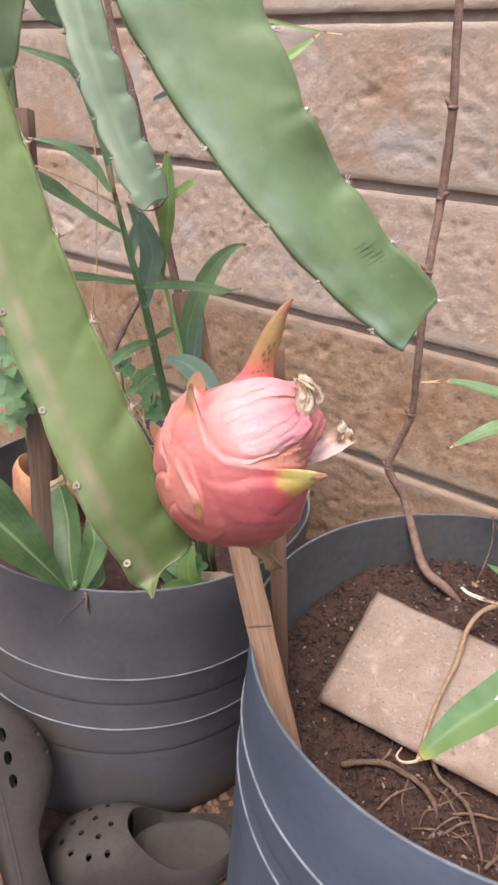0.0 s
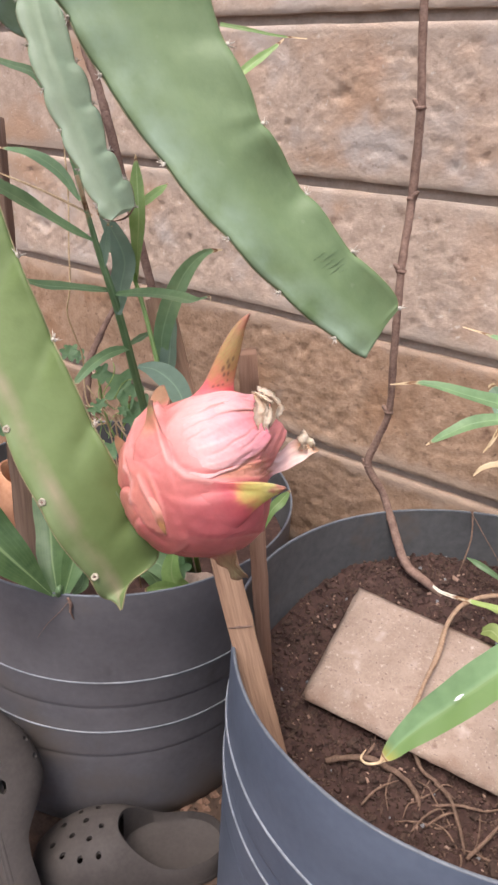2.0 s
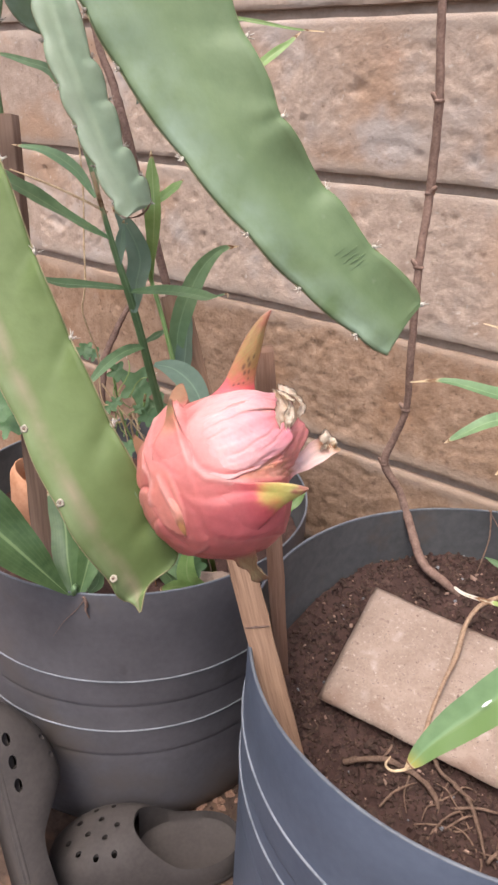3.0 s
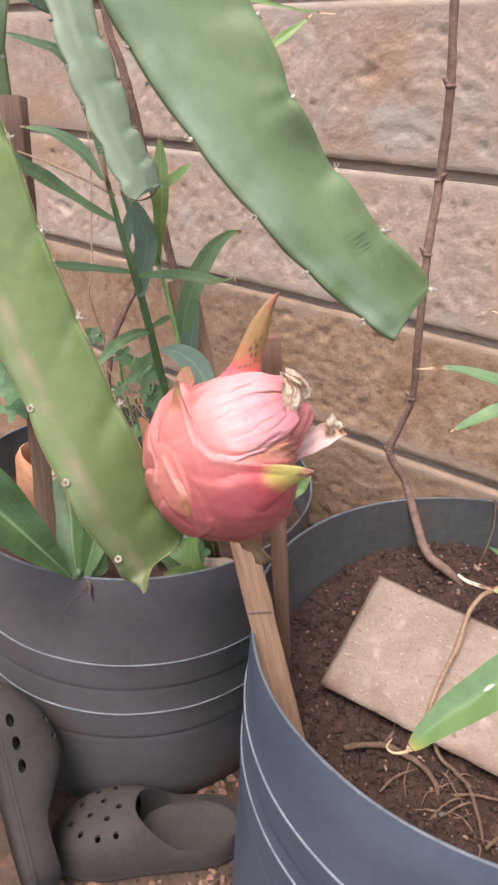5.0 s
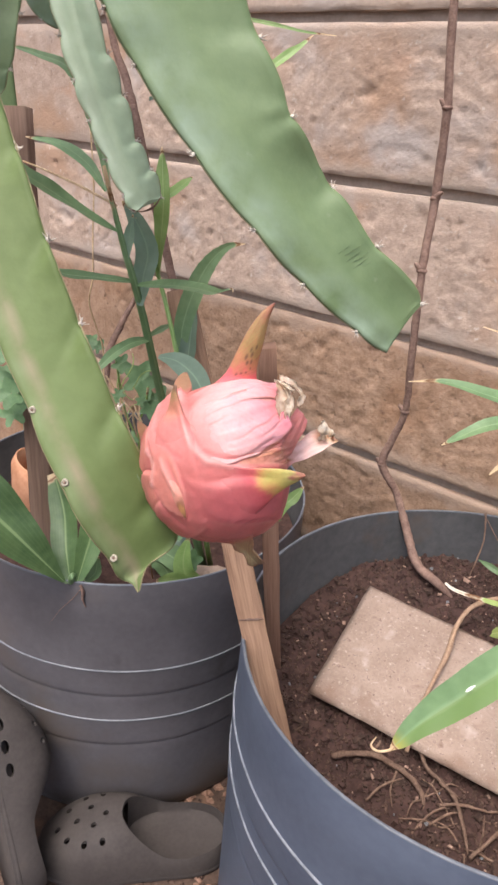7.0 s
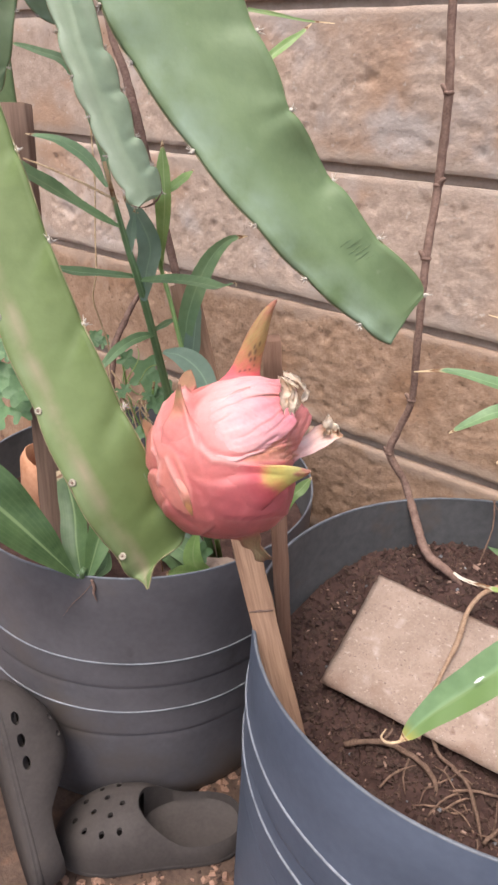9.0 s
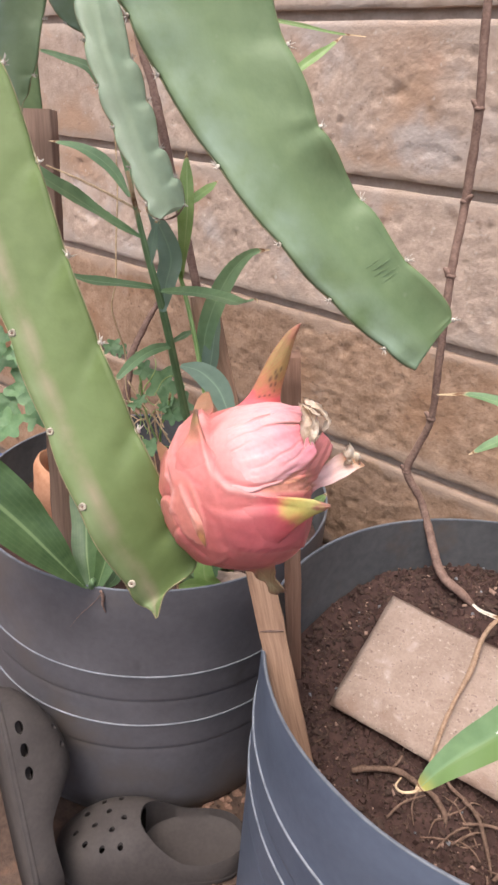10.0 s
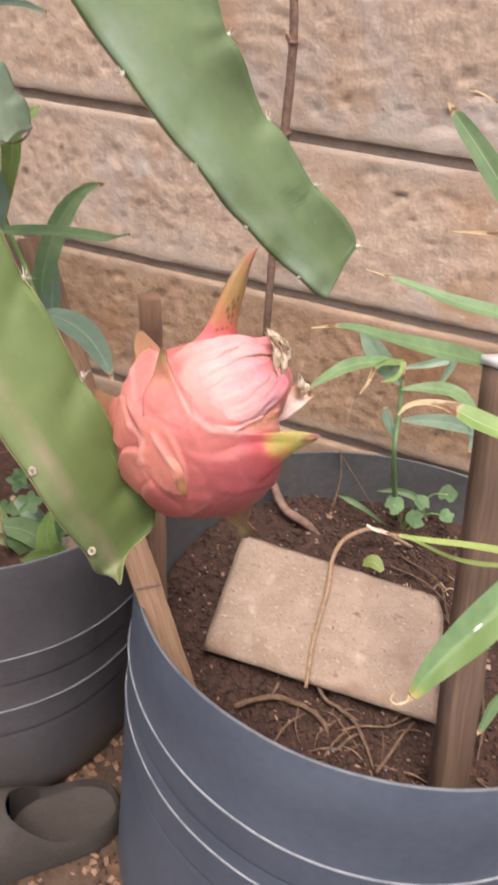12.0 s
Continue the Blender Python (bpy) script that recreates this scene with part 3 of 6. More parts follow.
# the stem that bears the fruit
winged(plant,
       [(-0.64, 0.44, 1.34), (-0.46, 0.27, 1.13), (-0.345, 0.225, 1.010), (-0.303, 0.221, 0.960), (-0.265, 0.217, 0.914), (-0.231, 0.213, 0.873), (-0.198, 0.2085, 0.8345), (-0.173, 0.206, 0.806), (-0.158, 0.213, 0.780), (-0.152, 0.221, 0.7615), (-0.1462, 0.2232, 0.7580), (-0.1432, 0.2232, 0.7553)],
       [(-0.64, 0.49, 1.36), (-0.44, 0.33, 1.17), (-0.333, 0.266, 1.040), (-0.294, 0.259, 0.989), (-0.259, 0.252, 0.946), (-0.226, 0.242, 0.909), (-0.197, 0.237, 0.874), (-0.170, 0.235, 0.841), (-0.151, 0.2405, 0.806), (-0.1386, 0.2455, 0.7785), (-0.1437, 0.2312, 0.7672), (-0.1426, 0.2250, 0.7562)],
       [2, 3, 4, 5.0, 5.95, 6.97, 8.45], [2, 3, 4, 5.0, 6.0, 7.0, 8.2], core=0.06, core_at=-0.45, notch=0.0, inset=0.0022, tone=YOUNG_CACTUS, knob=1.35, dents=0.0032)
# the short stem behind
winged(plant,
       [(-0.68, 0.54, 1.36), (-0.53, 0.45, 1.22), (-0.475, 0.427, 1.108), (-0.445, 0.417, 1.055), (-0.425, 0.410, 1.019), (-0.402, 0.405, 0.982), (-0.386, 0.406, 0.955), (-0.367, 0.405, 0.930), (-0.349, 0.405, 0.907), (-0.338, 0.407, 0.896)],
       [(-0.66, 0.57, 1.36), (-0.51, 0.48, 1.23), (-0.453, 0.450, 1.117), (-0.424, 0.438, 1.064), (-0.401, 0.429, 1.021), (-0.383, 0.428, 0.992), (-0.370, 0.428, 0.969), (-0.357, 0.426, 0.946), (-0.343, 0.428, 0.927), (-0.331, 0.429, 0.908)],
       [2.3, 3.4, 4.2, 5, 6, 7, 8, 8.9], [2.3, 3.4, 4.6, 5.7, 7, 8, 8.95], core=0.28, core_at=-0.05, deep=0.0034, notch=0.1, tone=PALE_CACTUS, dents=0.0022)
bm = bmesh.new()
blade(bm, [(-0.3395, 0.4045, 0.8985), (-0.336, 0.411, 0.8975), (-0.3325, 0.420, 0.9005), (-0.3305, 0.4265, 0.9085)], [0.0004, 0.0014, 0.0022, 0.0005], (0.5, -0.5, -0.6), fold=0.1, wave=0.2)
part("dried_end", bm, BARK, plant, "dark dried end of the short stem")
# two more stems, dark and further back
winged(plant, [(-0.68, 0.52, 1.36), (-0.529, 0.421, 1.139), (-0.488, 0.388, 1.078), (-0.474, 0.375, 1.037), (-0.460, 0.364, 1.000), (-0.447, 0.358, 0.973), (-0.435, 0.360, 0.961)],
       [(-0.66, 0.56, 1.36), (-0.497, 0.447, 1.142), (-0.459, 0.412, 1.080), (-0.447, 0.397, 1.039), (-0.437, 0.380, 0.998), (-0.435, 0.371, 0.979), (-0.433, 0.362, 0.962)],
       [1.2, 2.2, 3.1, 4.2], [1.4, 2.5, 3.4, 4.6], core=0.1, core_at=0.1, notch=0.0)
winged(plant, [(-0.70, 0.56, 1.36), (-0.579, 0.468, 1.142), (-0.553, 0.458, 1.092), (-0.531, 0.454, 1.056), (-0.508, 0.456, 1.030), (-0.493, 0.464, 1.022)],
       [(-0.68, 0.58, 1.36), (-0.549, 0.498, 1.154), (-0.524, 0.487, 1.103), (-0.504, 0.483, 1.069), (-0.488, 0.478, 1.040), (-0.482, 0.475, 1.027)],
       [1.2, 2.2, 3.1, 4.2], [1.4, 2.5, 3.4, 4.6], core=0.1, core_at=0.1, notch=0.1)
# the main stem, rooted in the dark drum
winged(plant, [(-0.60, 0.50, 1.35), (-0.72, 0.54, 1.40), (-0.83, 0.58, 1.25), (-0.85, 0.60, 0.95), (-0.84, 0.63, 0.60), (-0.83, 0.65, 0.345)],
       [(-0.60, 0.53, 1.33), (-0.69, 0.57, 1.34), (-0.77, 0.61, 1.20), (-0.79, 0.63, 0.95), (-0.78, 0.66, 0.60), (-0.77, 0.68, 0.345)],
       [1.1, 2.2, 3.1, 4.2], [1.4, 2.5, 3.4, 4.6], notch=0.0)

# ---- fruit ----
CENTRE = Vector((-0.1295, 0.2645, 0.8169))
FX, FY, FZ = Vector((0.7874, 0.6133, 0.0628)), Vector((-0.317, 0.3154, 0.8944)), Vector(VIEW)
UNIT = 0.00026


def fruit_point(x, y, z):
    """A place in the fruit's own axes (the flower end is along x), in units of a quarter millimetre."""
    return CENTRE + (FX * x + FY * y + FZ * z) * UNIT


# Pigment along a scale, from root to tip; then the depth and colour of its long dry stripes.
SALMON, BLUSH, PALE, MAGENTA, PEACH = (0.38, 0.078, 0.066), (0.52, 0.165, 0.145), (0.56, 0.30, 0.28), (0.34, 0.042, 0.056), (0.49, 0.16, 0.115)
GREEN_TIP = ([(0.0, MAGENTA), (0.40, (0.42, 0.05, 0.075)), (0.52, (0.52, 0.11, 0.11)), (0.60, (0.50, 0.27, 0.10)), (0.70, (0.45, 0.37, 0.11)), (0.90, (0.43, 0.38, 0.13)), (0.95, (0.34, 0.15, 0.10)), (1.0, (0.22, 0.10, 0.07))], 0.0, (0, 0, 0))
OLIVE_TIP = ([(0.0, (0.60, 0.18, 0.17)), (0.20, (0.60, 0.09, 0.11)), (0.36, (0.58, 0.12, 0.12)), (0.46, (0.40, 0.17, 0.085)), (0.60, (0.31, 0.20, 0.075)), (0.78, (0.31, 0.21, 0.085)), (0.9, (0.33, 0.14, 0.09)), (1.0, (0.16, 0.06, 0.05))], 0.35, (0.36, 0.10, 0.07))
TONGUE = ([(0.0, PALE), (0.35, (0.59, 0.34, 0.325)), (0.7, (0.56, 0.26, 0.275)), (1.0, (0.50, 0.17, 0.20))], 0.20, (0.54, 0.20, 0.23))
LOBE = ([(0.0, SALMON), (0.4, (0.56, 0.20, 0.17)), (1.0, (0.54, 0.19, 0.19))], 0.3, (0.40, 0.14, 0.09))
PEACH_TIP = ([(0.0, PEACH), (0.25, (0.62, 0.30, 0.24)), (0.58, (0.60, 0.26, 0.20)), (0.72, (0.30, 0.13, 0.08)), (0.82, (0.50, 0.25, 0.10)), (1.0, (0.26, 0.13, 0.06))], 0.0, (0, 0, 0))
ROSE_TIP = ([(0.0, BLUSH), (0.50, (0.55, 0.18, 0.16)), (0.70, (0.46, 0.19, 0.13)), (0.86, (0.30, 0.19, 0.09)), (1.0, (0.15, 0.08, 0.05))], 0.0, (0, 0, 0))
BROWN_TIP = ([(0.0, BLUSH), (0.34, (0.46, 0.16, 0.13)), (0.52, (0.30, 0.14, 0.085)), (0.9, (0.24, 0.13, 0.07)), (1.0, (0.12, 0.06, 0.04))], 0.2, (0.26, 0.13, 0.07))
PALE_SCALE = ([(0.0, (0.62, 0.30, 0.28)), (0.35, (0.70, 0.44, 0.41)), (0.75, (0.72, 0.50, 0.44)), (0.92, (0.50, 0.30, 0.17)), (1.0, (0.32, 0.17, 0.09))], 0.3, (0.52, 0.26, 0.2))
BROWNED = ([(0.0, SALMON), (0.25, (0.44, 0.15, 0.11)), (0.5, (0.27, 0.16, 0.085)), (0.85, (0.25, 0.20, 0.11)), (1.0, (0.10, 0.055, 0.035))], 0.5, (0.16, 0.08, 0.05))
PAPERY = mat("papery_cream_remains", (0.66, 0.50, 0.35), (0.88, 0.80, 0.68), 260, 0.85, 0.5, 4, vary=0.1, spec=0.15)

fruit = thing("dragon_fruit", tuple(CENTRE), "ripe pink dragon fruit with pointed green-tipped scales on a cactus stem", "fruit")

# Imbricate scales of the fruit's wall, from the flower end to the stem end: root, point, half width, relief, colour.
BRACTS = [
    ((-50, 30), (112, 96), 70, 5, PALE), ((-50, 100), (90, 130), 40, 4, PALE),
    ((-112, 19), (-94, 146), 44, 9, BLUSH), ((-58, -30), (-78, 132), 46, 15, BLUSH),
    ((-75, -62), (142, -44), 70, 12, MAGENTA), ((-47, -105), (110, -98), 50, 3, SALMON),
    ((-132, -10), (-146, 70), 34, 9, PEACH), ((-60, -50), (-142, -52), 44, 8, PEACH), ((-36, -72), (-95, -111), 46, 8, SALMON),
    ((-104, 34), (-58, -92), 34, 5, PEACH),
]
# Soft ridges (plus) and creases (minus) of the skin: a line over the fruit, half width, height.
RIDGES = [
    ([(-68, 118), (-58, 74), (-44, 30), (-18, 6), (24, -2), (62, -8)], 6.0, 6.5),
    ([(-99, 6), (-86, -24), (-72, -52)], 3.6, 5.0),
    ([(-126, 22), (-112, -2), (-116, -38)], 5.0, 3.5),
    ([(-110, 60), (-104, 100)], 6.0, 3.0),
]
CREASES = [
    ([(-110, 66), (-102, 42), (-84, 22), (-66, 10)], 4.0, -2.2),
    ([(-60, 96), (-48, 52), (-30, 22), (0, 12), (40, 6)], 3.5, -4.0),
    ([(-88, 4), (-76, -24), (-62, -50), (-52, -92)], 5.0, -3.0),
    ([(-108, -46), (-94, -76), (-60, -108)], 5.0, -3.0),
    ([(-60, -30), (-36, -50), (-24, -90)], 8.0, -2.5),
    ([(52, 12), (66, 26), (86, 38)], 2.6, -5.0),
    ([(66, 8), (80, 20), (96, 30)], 2.2, -4.0),
    ([(20, -110), (60, -96), (100, -80)], 6.0, -1.0),
]


def on_ball(x, y):
    q = Vector((x, y, math.sqrt(max(0.0, 147.0**2 - x * x - y * y))))
    return q.normalized()


def bract_relief(d):
    """Relief and colour of the fruit's wall in the direction d."""
    high, colour, seam = 0.0, Vector(SALMON), 0.0
    for root, point, wide, lift, tint in BRACTS:
        p, q = on_ball(*root), on_ball(*point)
        ax = q - p
        far = ax.length
        ax.normalize()
        s = (d - p).dot(ax) / far
        if not -0.05 < s < 1.04:
            continue
        n = p.lerp(q, min(max(s, 0), 1)).normalized()
        side = n.cross(ax).normalized()
        off = abs((d - p).dot(side)) * 147
        if d.dot(n) < 0.3:
            continue
        half = wide * (math.sin(math.pi * min(1.0, 0.22 + 0.56 * max(s, 0))) ** 0.9) * (1 - max(0.0, (s - 0.62) / 0.42) ** 2) if s > 0 else wide * 0.6
        half *= 1 + 0.10 * noise.noise((s * 4, wide * 0.7, 1.3))
        if half < 2:
            continue
        l = off / half
        if l > 1.10:
            continue
        k = min(1.0, max(0.0, (1.10 - l) / 0.24))
        k = k * k * (3 - 2 * k)
        e = min(1.0, max(0.0, (s + 0.05) / 0.35))
        k *= e * e * (3 - 2 * e)
        h = lift * (0.35 + 0.65 * s) * (0.72 + 0.28 * min(l, 1.0) ** 2)
        high = high * (1 - k) + (h + 0.25 * high) * k
        t = Vector(tint).lerp(Vector((0.70, 0.34, 0.29)), 0.35 * max(0.0, 1 - abs(l - 0.92) / 0.2) * e)
        colour = colour.lerp(t, k)
        seam = max(seam * (1 - k), max(0.0, 1 - abs(l - 1.07) / 0.05) * e)
    colour = colour.lerp(Vector((0.40, 0.045, 0.066)), 0.8 * math.exp(-(((d - RIPE).length / 0.40) ** 2)))
    for line, wide, lift in LINES:
        off = 9.0
        for p, q in zip(line, line[1:]):
            ax = q - p
            s = min(1.0, max(0.0, (d - p).dot(ax) / ax.length_squared))
            off = min(off, (d - p - ax * s).length * 147)
        g = math.exp(-((off / wide) ** 2))
        high += 0.8 * lift * g * (0.7 + 0.6 * noise.noise(d * 5))
        # Ridges turn paler: pale pigment plus a highlight put into the colour; creases redder.
        if lift > 0:
            colour = colour.lerp(Vector((0.66, 0.37, 0.33)), 0.7 * g)
        else:
            colour = colour.lerp(Vector((0.52, 0.14, 0.14)), 0.5 * g)
    p, q = on_ball(34, 4), on_ball(146, 34)
    ax = q - p
    s = (d - p).dot(ax) / ax.length_squared
    if s > 0 and d.x > 0:
        side = (p + q).cross(ax).normalized()
        off = (d - p).dot(side) * 147
        half = 36 * min(1.0, s) ** 0.6
        k = min(1.0, max(0.0, (half - abs(off) + 3) / 8))
        k = k * k * (3 - 2 * k)
        z = noise.noise((off * 0.14, s * 1.3, 3.0)) + 0.5 * noise.noise((off * 0.4, s * 3, 9.0))
        high = high * (1 - k) + k * (-2 + 3.5 * z)
        colour = colour.lerp(Vector((0.56, 0.24, 0.18)).lerp(Vector((0.42, 0.18, 0.10)), min(1.0, max(0.0, 0.25 + z))), k)
    return high - 2.0 * seam, colour


RIPE = on_ball(52, -58)  # the ripest flank, deep magenta
LINES = [([on_ball(*p) for p in line], wide, lift) for line, wide, lift in RIDGES + CREASES]


ROSE = mat("pink_fruit_skin_two", (0.6, 0.2, 0.2), (0.7, 0.3, 0.25), 90, 0.5, 0.16, 4, vary=0.0, spec=0.32)
rn, rl = ROSE.node_tree.nodes, ROSE.node_tree.links
att = rn.new("ShaderNodeVertexColor")
att.layer_name = "pigment"
blot = rn.new("ShaderNodeTexNoise")
blot.inputs["Scale"].default_value, blot.inputs["Detail"].default_value, blot.inputs["Roughness"].default_value = 110, 10, 0.72
tc = rn.new("ShaderNodeTexCoord")
rl.new(tc.outputs["Object"], blot.inputs["Vector"])
span = rn.new("ShaderNodeMapRange")
rl.new(blot.outputs["Fac"], span.inputs["Value"])
span.inputs["To Min"].default_value, span.inputs["To Max"].default_value = 0.66, 1.34
tone = rn.new("ShaderNodeHueSaturation")
rl.new(span.outputs["Result"], tone.inputs["Value"])
rl.new(att.outputs["Color"], tone.inputs["Color"])
rl.new(tone.outputs["Color"], rn["Principled BSDF"].inputs["Base Color"])
rn["Principled BSDF"].inputs["Subsurface Weight"].default_value = 0.15
rn["Principled BSDF"].inputs["Subsurface Radius"].default_value = (0.006, 0.002, 0.002)
rn["Principled BSDF"].inputs["Subsurface Scale"].default_value = 0.5


FLOWER = Vector((0.511, 0.756, 0.409))  # the way to the flower end, where the wall swells


def body_radius(d):
    h, colour = bract_relief(d)
    r = 143 + h + 3 * noise.noise(d * 2.2) + 0.9 * noise.noise(d * 8) + 0.4 * noise.noise(d * 24)
    r += 24 * math.exp(-(((d - FLOWER).length / 0.50) ** 2))
    if d.x > 0.72:
        r *= 1 - 0.16 * ((d.x - 0.72) / 0.28)
    return r, colour


bm = bmesh.new()
pig = bm.verts.layers.float_color.new("pigment")
rows = []
for k in range(150):
    la = math.pi * (k + 0.5) / 150
    rows.append([])
    for j in range(220):
        a = 2 * math.pi * j / 220
        d = Vector((-math.cos(la), math.sin(la) * math.sin(a), math.sin(la) * math.cos(a)))
        r, colour = body_radius(d)
        q = d * r
        v = bm.verts.new(fruit_point(q.x, q.y - 3, q.z))
        v[pig] = (*colour, 1.0)
        rows[-1].append(v)
for r, q in zip(rows, rows[1:]):
    for i in range(220):
        bm.faces.new((r[i], r[(i + 1) % 220], q[(i + 1) % 220], q[i]))
bm.faces.new(rows[0][::-1])
bm.faces.new(rows[-1])
part("body", bm, ROSE, fruit)


def ramp(stops, v):
    for (p, a), (q, b) in zip(stops, stops[1:]):
        if v <= q:
            return Vector(a).lerp(Vector(b), max(0.0, (v - p) / (q - p)))
    return Vector(stops[-1][1])


def scale(ctrl, widths, thick, pigment, label="", count=40, across=23, cup=0.0, ragged=0.0, name="scale", free=0.5, edge=0.10, face=None, sink=5.0, take=(0.22, 0.56), pleat=0.0, rim=0.5, lines=(), flecks=()):
    """A fleshy bract that grows out of the fruit's wall at its root and stands free towards its tip."""
    c, w = curve(ctrl, count), curve([[v] for v in widths], count)[:, 0]
    t = np.gradient(c, axis=0)
    far = np.linalg.norm(np.diff(c, axis=0), axis=1).sum()
    top, low, tint = [], [], []
    for k in range(count):
        v = k / (count - 1)
        d = t[k] / np.linalg.norm(t[k])
        out = np.array(face, float) if face else c[k] / np.linalg.norm(c[k])
        s = np.cross(d, out)
        s /= np.linalg.norm(s)
        nrm = np.cross(s, d)
        half = max(w[k], 1.0) / 2
        hug = max(0.0, 1 - max(0.0, v - (1 - free)) / free)
        hug = hug * hug * (3 - 2 * hug)
        grow = min(1.0, v / 0.6)
        grow = grow * grow * (3 - 2 * grow)
        a, b, shade = [], [], []
        for j in range(across):
            u = -1 + 2 * j / (across - 1)
            lim = half * (1 + ragged * noise.noise((v * 6, u * 1.5, widths[0] * 0.37)) * max(0.0, abs(u) - 0.5) * 4)
            q = Vector(c[k] + s * u * lim + nrm * cup * half * u * u)
            r, skin_colour = body_radius(q.normalized())
            on = q.normalized() * (r - sink * (1 - grow) + 1.5 * grow)
            q = q.lerp(on, hug)
            n2 = Vector(nrm).lerp(q.normalized(), hug)
            q += n2 * pleat * grow * (noise.noise((u * 2.3 + widths[0], v * 1.6, 2.0)) + 0.22 * noise.noise((u * 7 + widths[1], v * 2, 6.0)))
            th = thick * (1 - 0.6 * v) * (edge + (1 - edge) * (1 - u * u)) * grow
            a.append(q + n2 * th)
            b.append(q - n2 * (th * 0.5 + 6 * hug))
            stops, deep, line = pigment
            g = Vector(ramp(stops, v + 0.10 * noise.noise(q * 0.035) + 0.05 * noise.noise(q * 0.12) - 0.06 * u * u * (v < 0.9)))
            if deep:
                z = noise.noise((u * 7 + half, v * 1.2, 3.0)) + 0.4 * noise.noise((u * 19, v * 3, 9.0))
                g = g.lerp(Vector(line), deep * min(1.0, max(0.0, z * 2.2 + 0.25)))
            spot = noise.noise(q * 0.16 + Vector((7, 7, 7)))
            g *= 1 - 0.3 * max(0.0, spot - 0.35)
            m = min(1.0, max(0.0, (v - take[0]) / (take[1] - take[0])))
            g = skin_colour.lerp(g, m * m * (3 - 2 * m))
            # Creases: slightly dented, with their shade painted in as a darker line.
            for v0, u0, v1, u1 in lines:
                f = min(1.0, max(0.0, (v - v0) / (v1 - v0)))
                off = abs(u - (u0 + (u1 - u0) * f + 0.05 * noise.noise((v * 9, u0, 4.0)))) * half / 1.7
                k2 = math.exp(-off * off) * math.sin(math.pi * f) ** 0.5
                a[-1] -= n2 * 1.3 * k2
                g = g.lerp(Vector((0.40, 0.14, 0.12)), 0.55 * k2)
            for v0, u0, r0 in flecks:
                off = math.hypot((v - v0) * far / (r0 * 1.7), (u - u0) * half / r0)
                g = g.lerp(Vector((0.10, 0.05, 0.035)), 0.8 * max(0.0, min(1.0, 1.5 - off)))
            lip = max(0.0, (abs(u) - 0.90) / 0.10) * rim * min(1.0, max(0.0, (v - 0.3) / 0.3))
            shade.append(g.lerp(Vector((0.26, 0.105, 0.07)), lip))
        top.append(a)
        low.append(b)
        tint.append(shade + shade[::-1])
    bm = bmesh.new()
    pig = bm.verts.layers.float_color.new("pigment")
    for row, shade in zip(skin(bm, [[fruit_point(*p) for p in a + b[::-1]] for a, b in zip(top, low)]), tint):
        for vert, g in zip(row, shade):
            vert[pig] = (*g, 1.0)
    return part(name, bm, ROSE, fruit, label)


def dry_shred(ctrl, widths, label="", cup=0.3):
    """A papery scrap of the dead flower."""
    bm = bmesh.new()
    c, w = curve(ctrl, 20), curve([[v] for v in widths], 20)[:, 0]
    t = np.gradient(c, axis=0)
    rows = []
    for k in range(20):
        d = t[k] / np.linalg.norm(t[k])
        s = np.cross(d, c[k] / np.linalg.norm(c[k]))
        s /= np.linalg.norm(s)
        n = np.cross(s, d)
        row = []
        for j in range(9):
            u = -1 + j / 4
            half = w[k] / 2 * (1 + (0.5 * noise.noise((k * 0.7, u * 2, w[0])) if abs(u) > 0.5 else 0))
            row.append(fruit_point(*(c[k] + s * u * half + n * (cup * half * u * u + 3.5 * noise.noise((k * 0.5, u * 2, 5.0 + w[1]))))))
        rows.append(row)
    skin(bm, rows, closed=False)
    bmesh.ops.solidify(bm, geom=bm.faces[:], thickness=0.0003)
    return part("dry_tepal", bm, PAPERY, fruit, label)


random.seed(21)
# the pale tongues that close over the flower end
scale([(-56, 100, 92), (-5, 118, 92), (48, 126, 84), (88, 131, 74), (120, 132, 62)], [70, 66, 60, 52, 42], 5, TONGUE, "pale pink scale folded over the flower end", count=70, across=41, rim=0.6, free=0.35, cup=-0.1, pleat=3.4, take=(0.05, 0.4), edge=0.5)
scale([(-60, 40, 130), (-13, 53, 137), (32, 64, 131), (74, 80, 114), (104, 96, 94)], [92, 118, 120, 104, 78], 5, TONGUE, "pale pink scale folded over the flower end", count=90, across=61, rim=0.75, lines=((0.22, -0.52, 0.80, -0.66), (0.40, 0.42, 0.97, 0.16), (0.62, 0.62, 0.98, 0.45), (0.10, -0.10, 0.45, -0.30)), free=0.3, cup=-0.12, pleat=4.5, take=(0.05, 0.45), edge=0.35, ragged=0.06)
# the upright spike on top
scale([(20, 118, 40), (28, 136, 48), (36, 164, 52), (45, 190, 57), (54, 215, 63), (66, 241, 70), (78, 262, 75), (93, 278, 80)], [114, 98, 80, 64, 52, 39, 20, 2], 6, OLIVE_TIP, "upright scale with an olive brown-spotted tip", free=0.9, face=(0.25, -0.1, 1), cup=-0.3, take=(0.02, 0.16), pleat=0.8, edge=0.2, count=110, across=37, rim=0.85,
      flecks=((0.36, -0.30, 2.6), (0.38, -0.05, 2.2), (0.40, 0.22, 2.0), (0.52, 0.10, 2.6), (0.54, 0.38, 2.4), (0.57, -0.12, 2.8), (0.60, 0.25, 2.6), (0.63, 0.05, 2.0), (0.66, 0.42, 1.8), (0.47, 0.45, 1.8)))
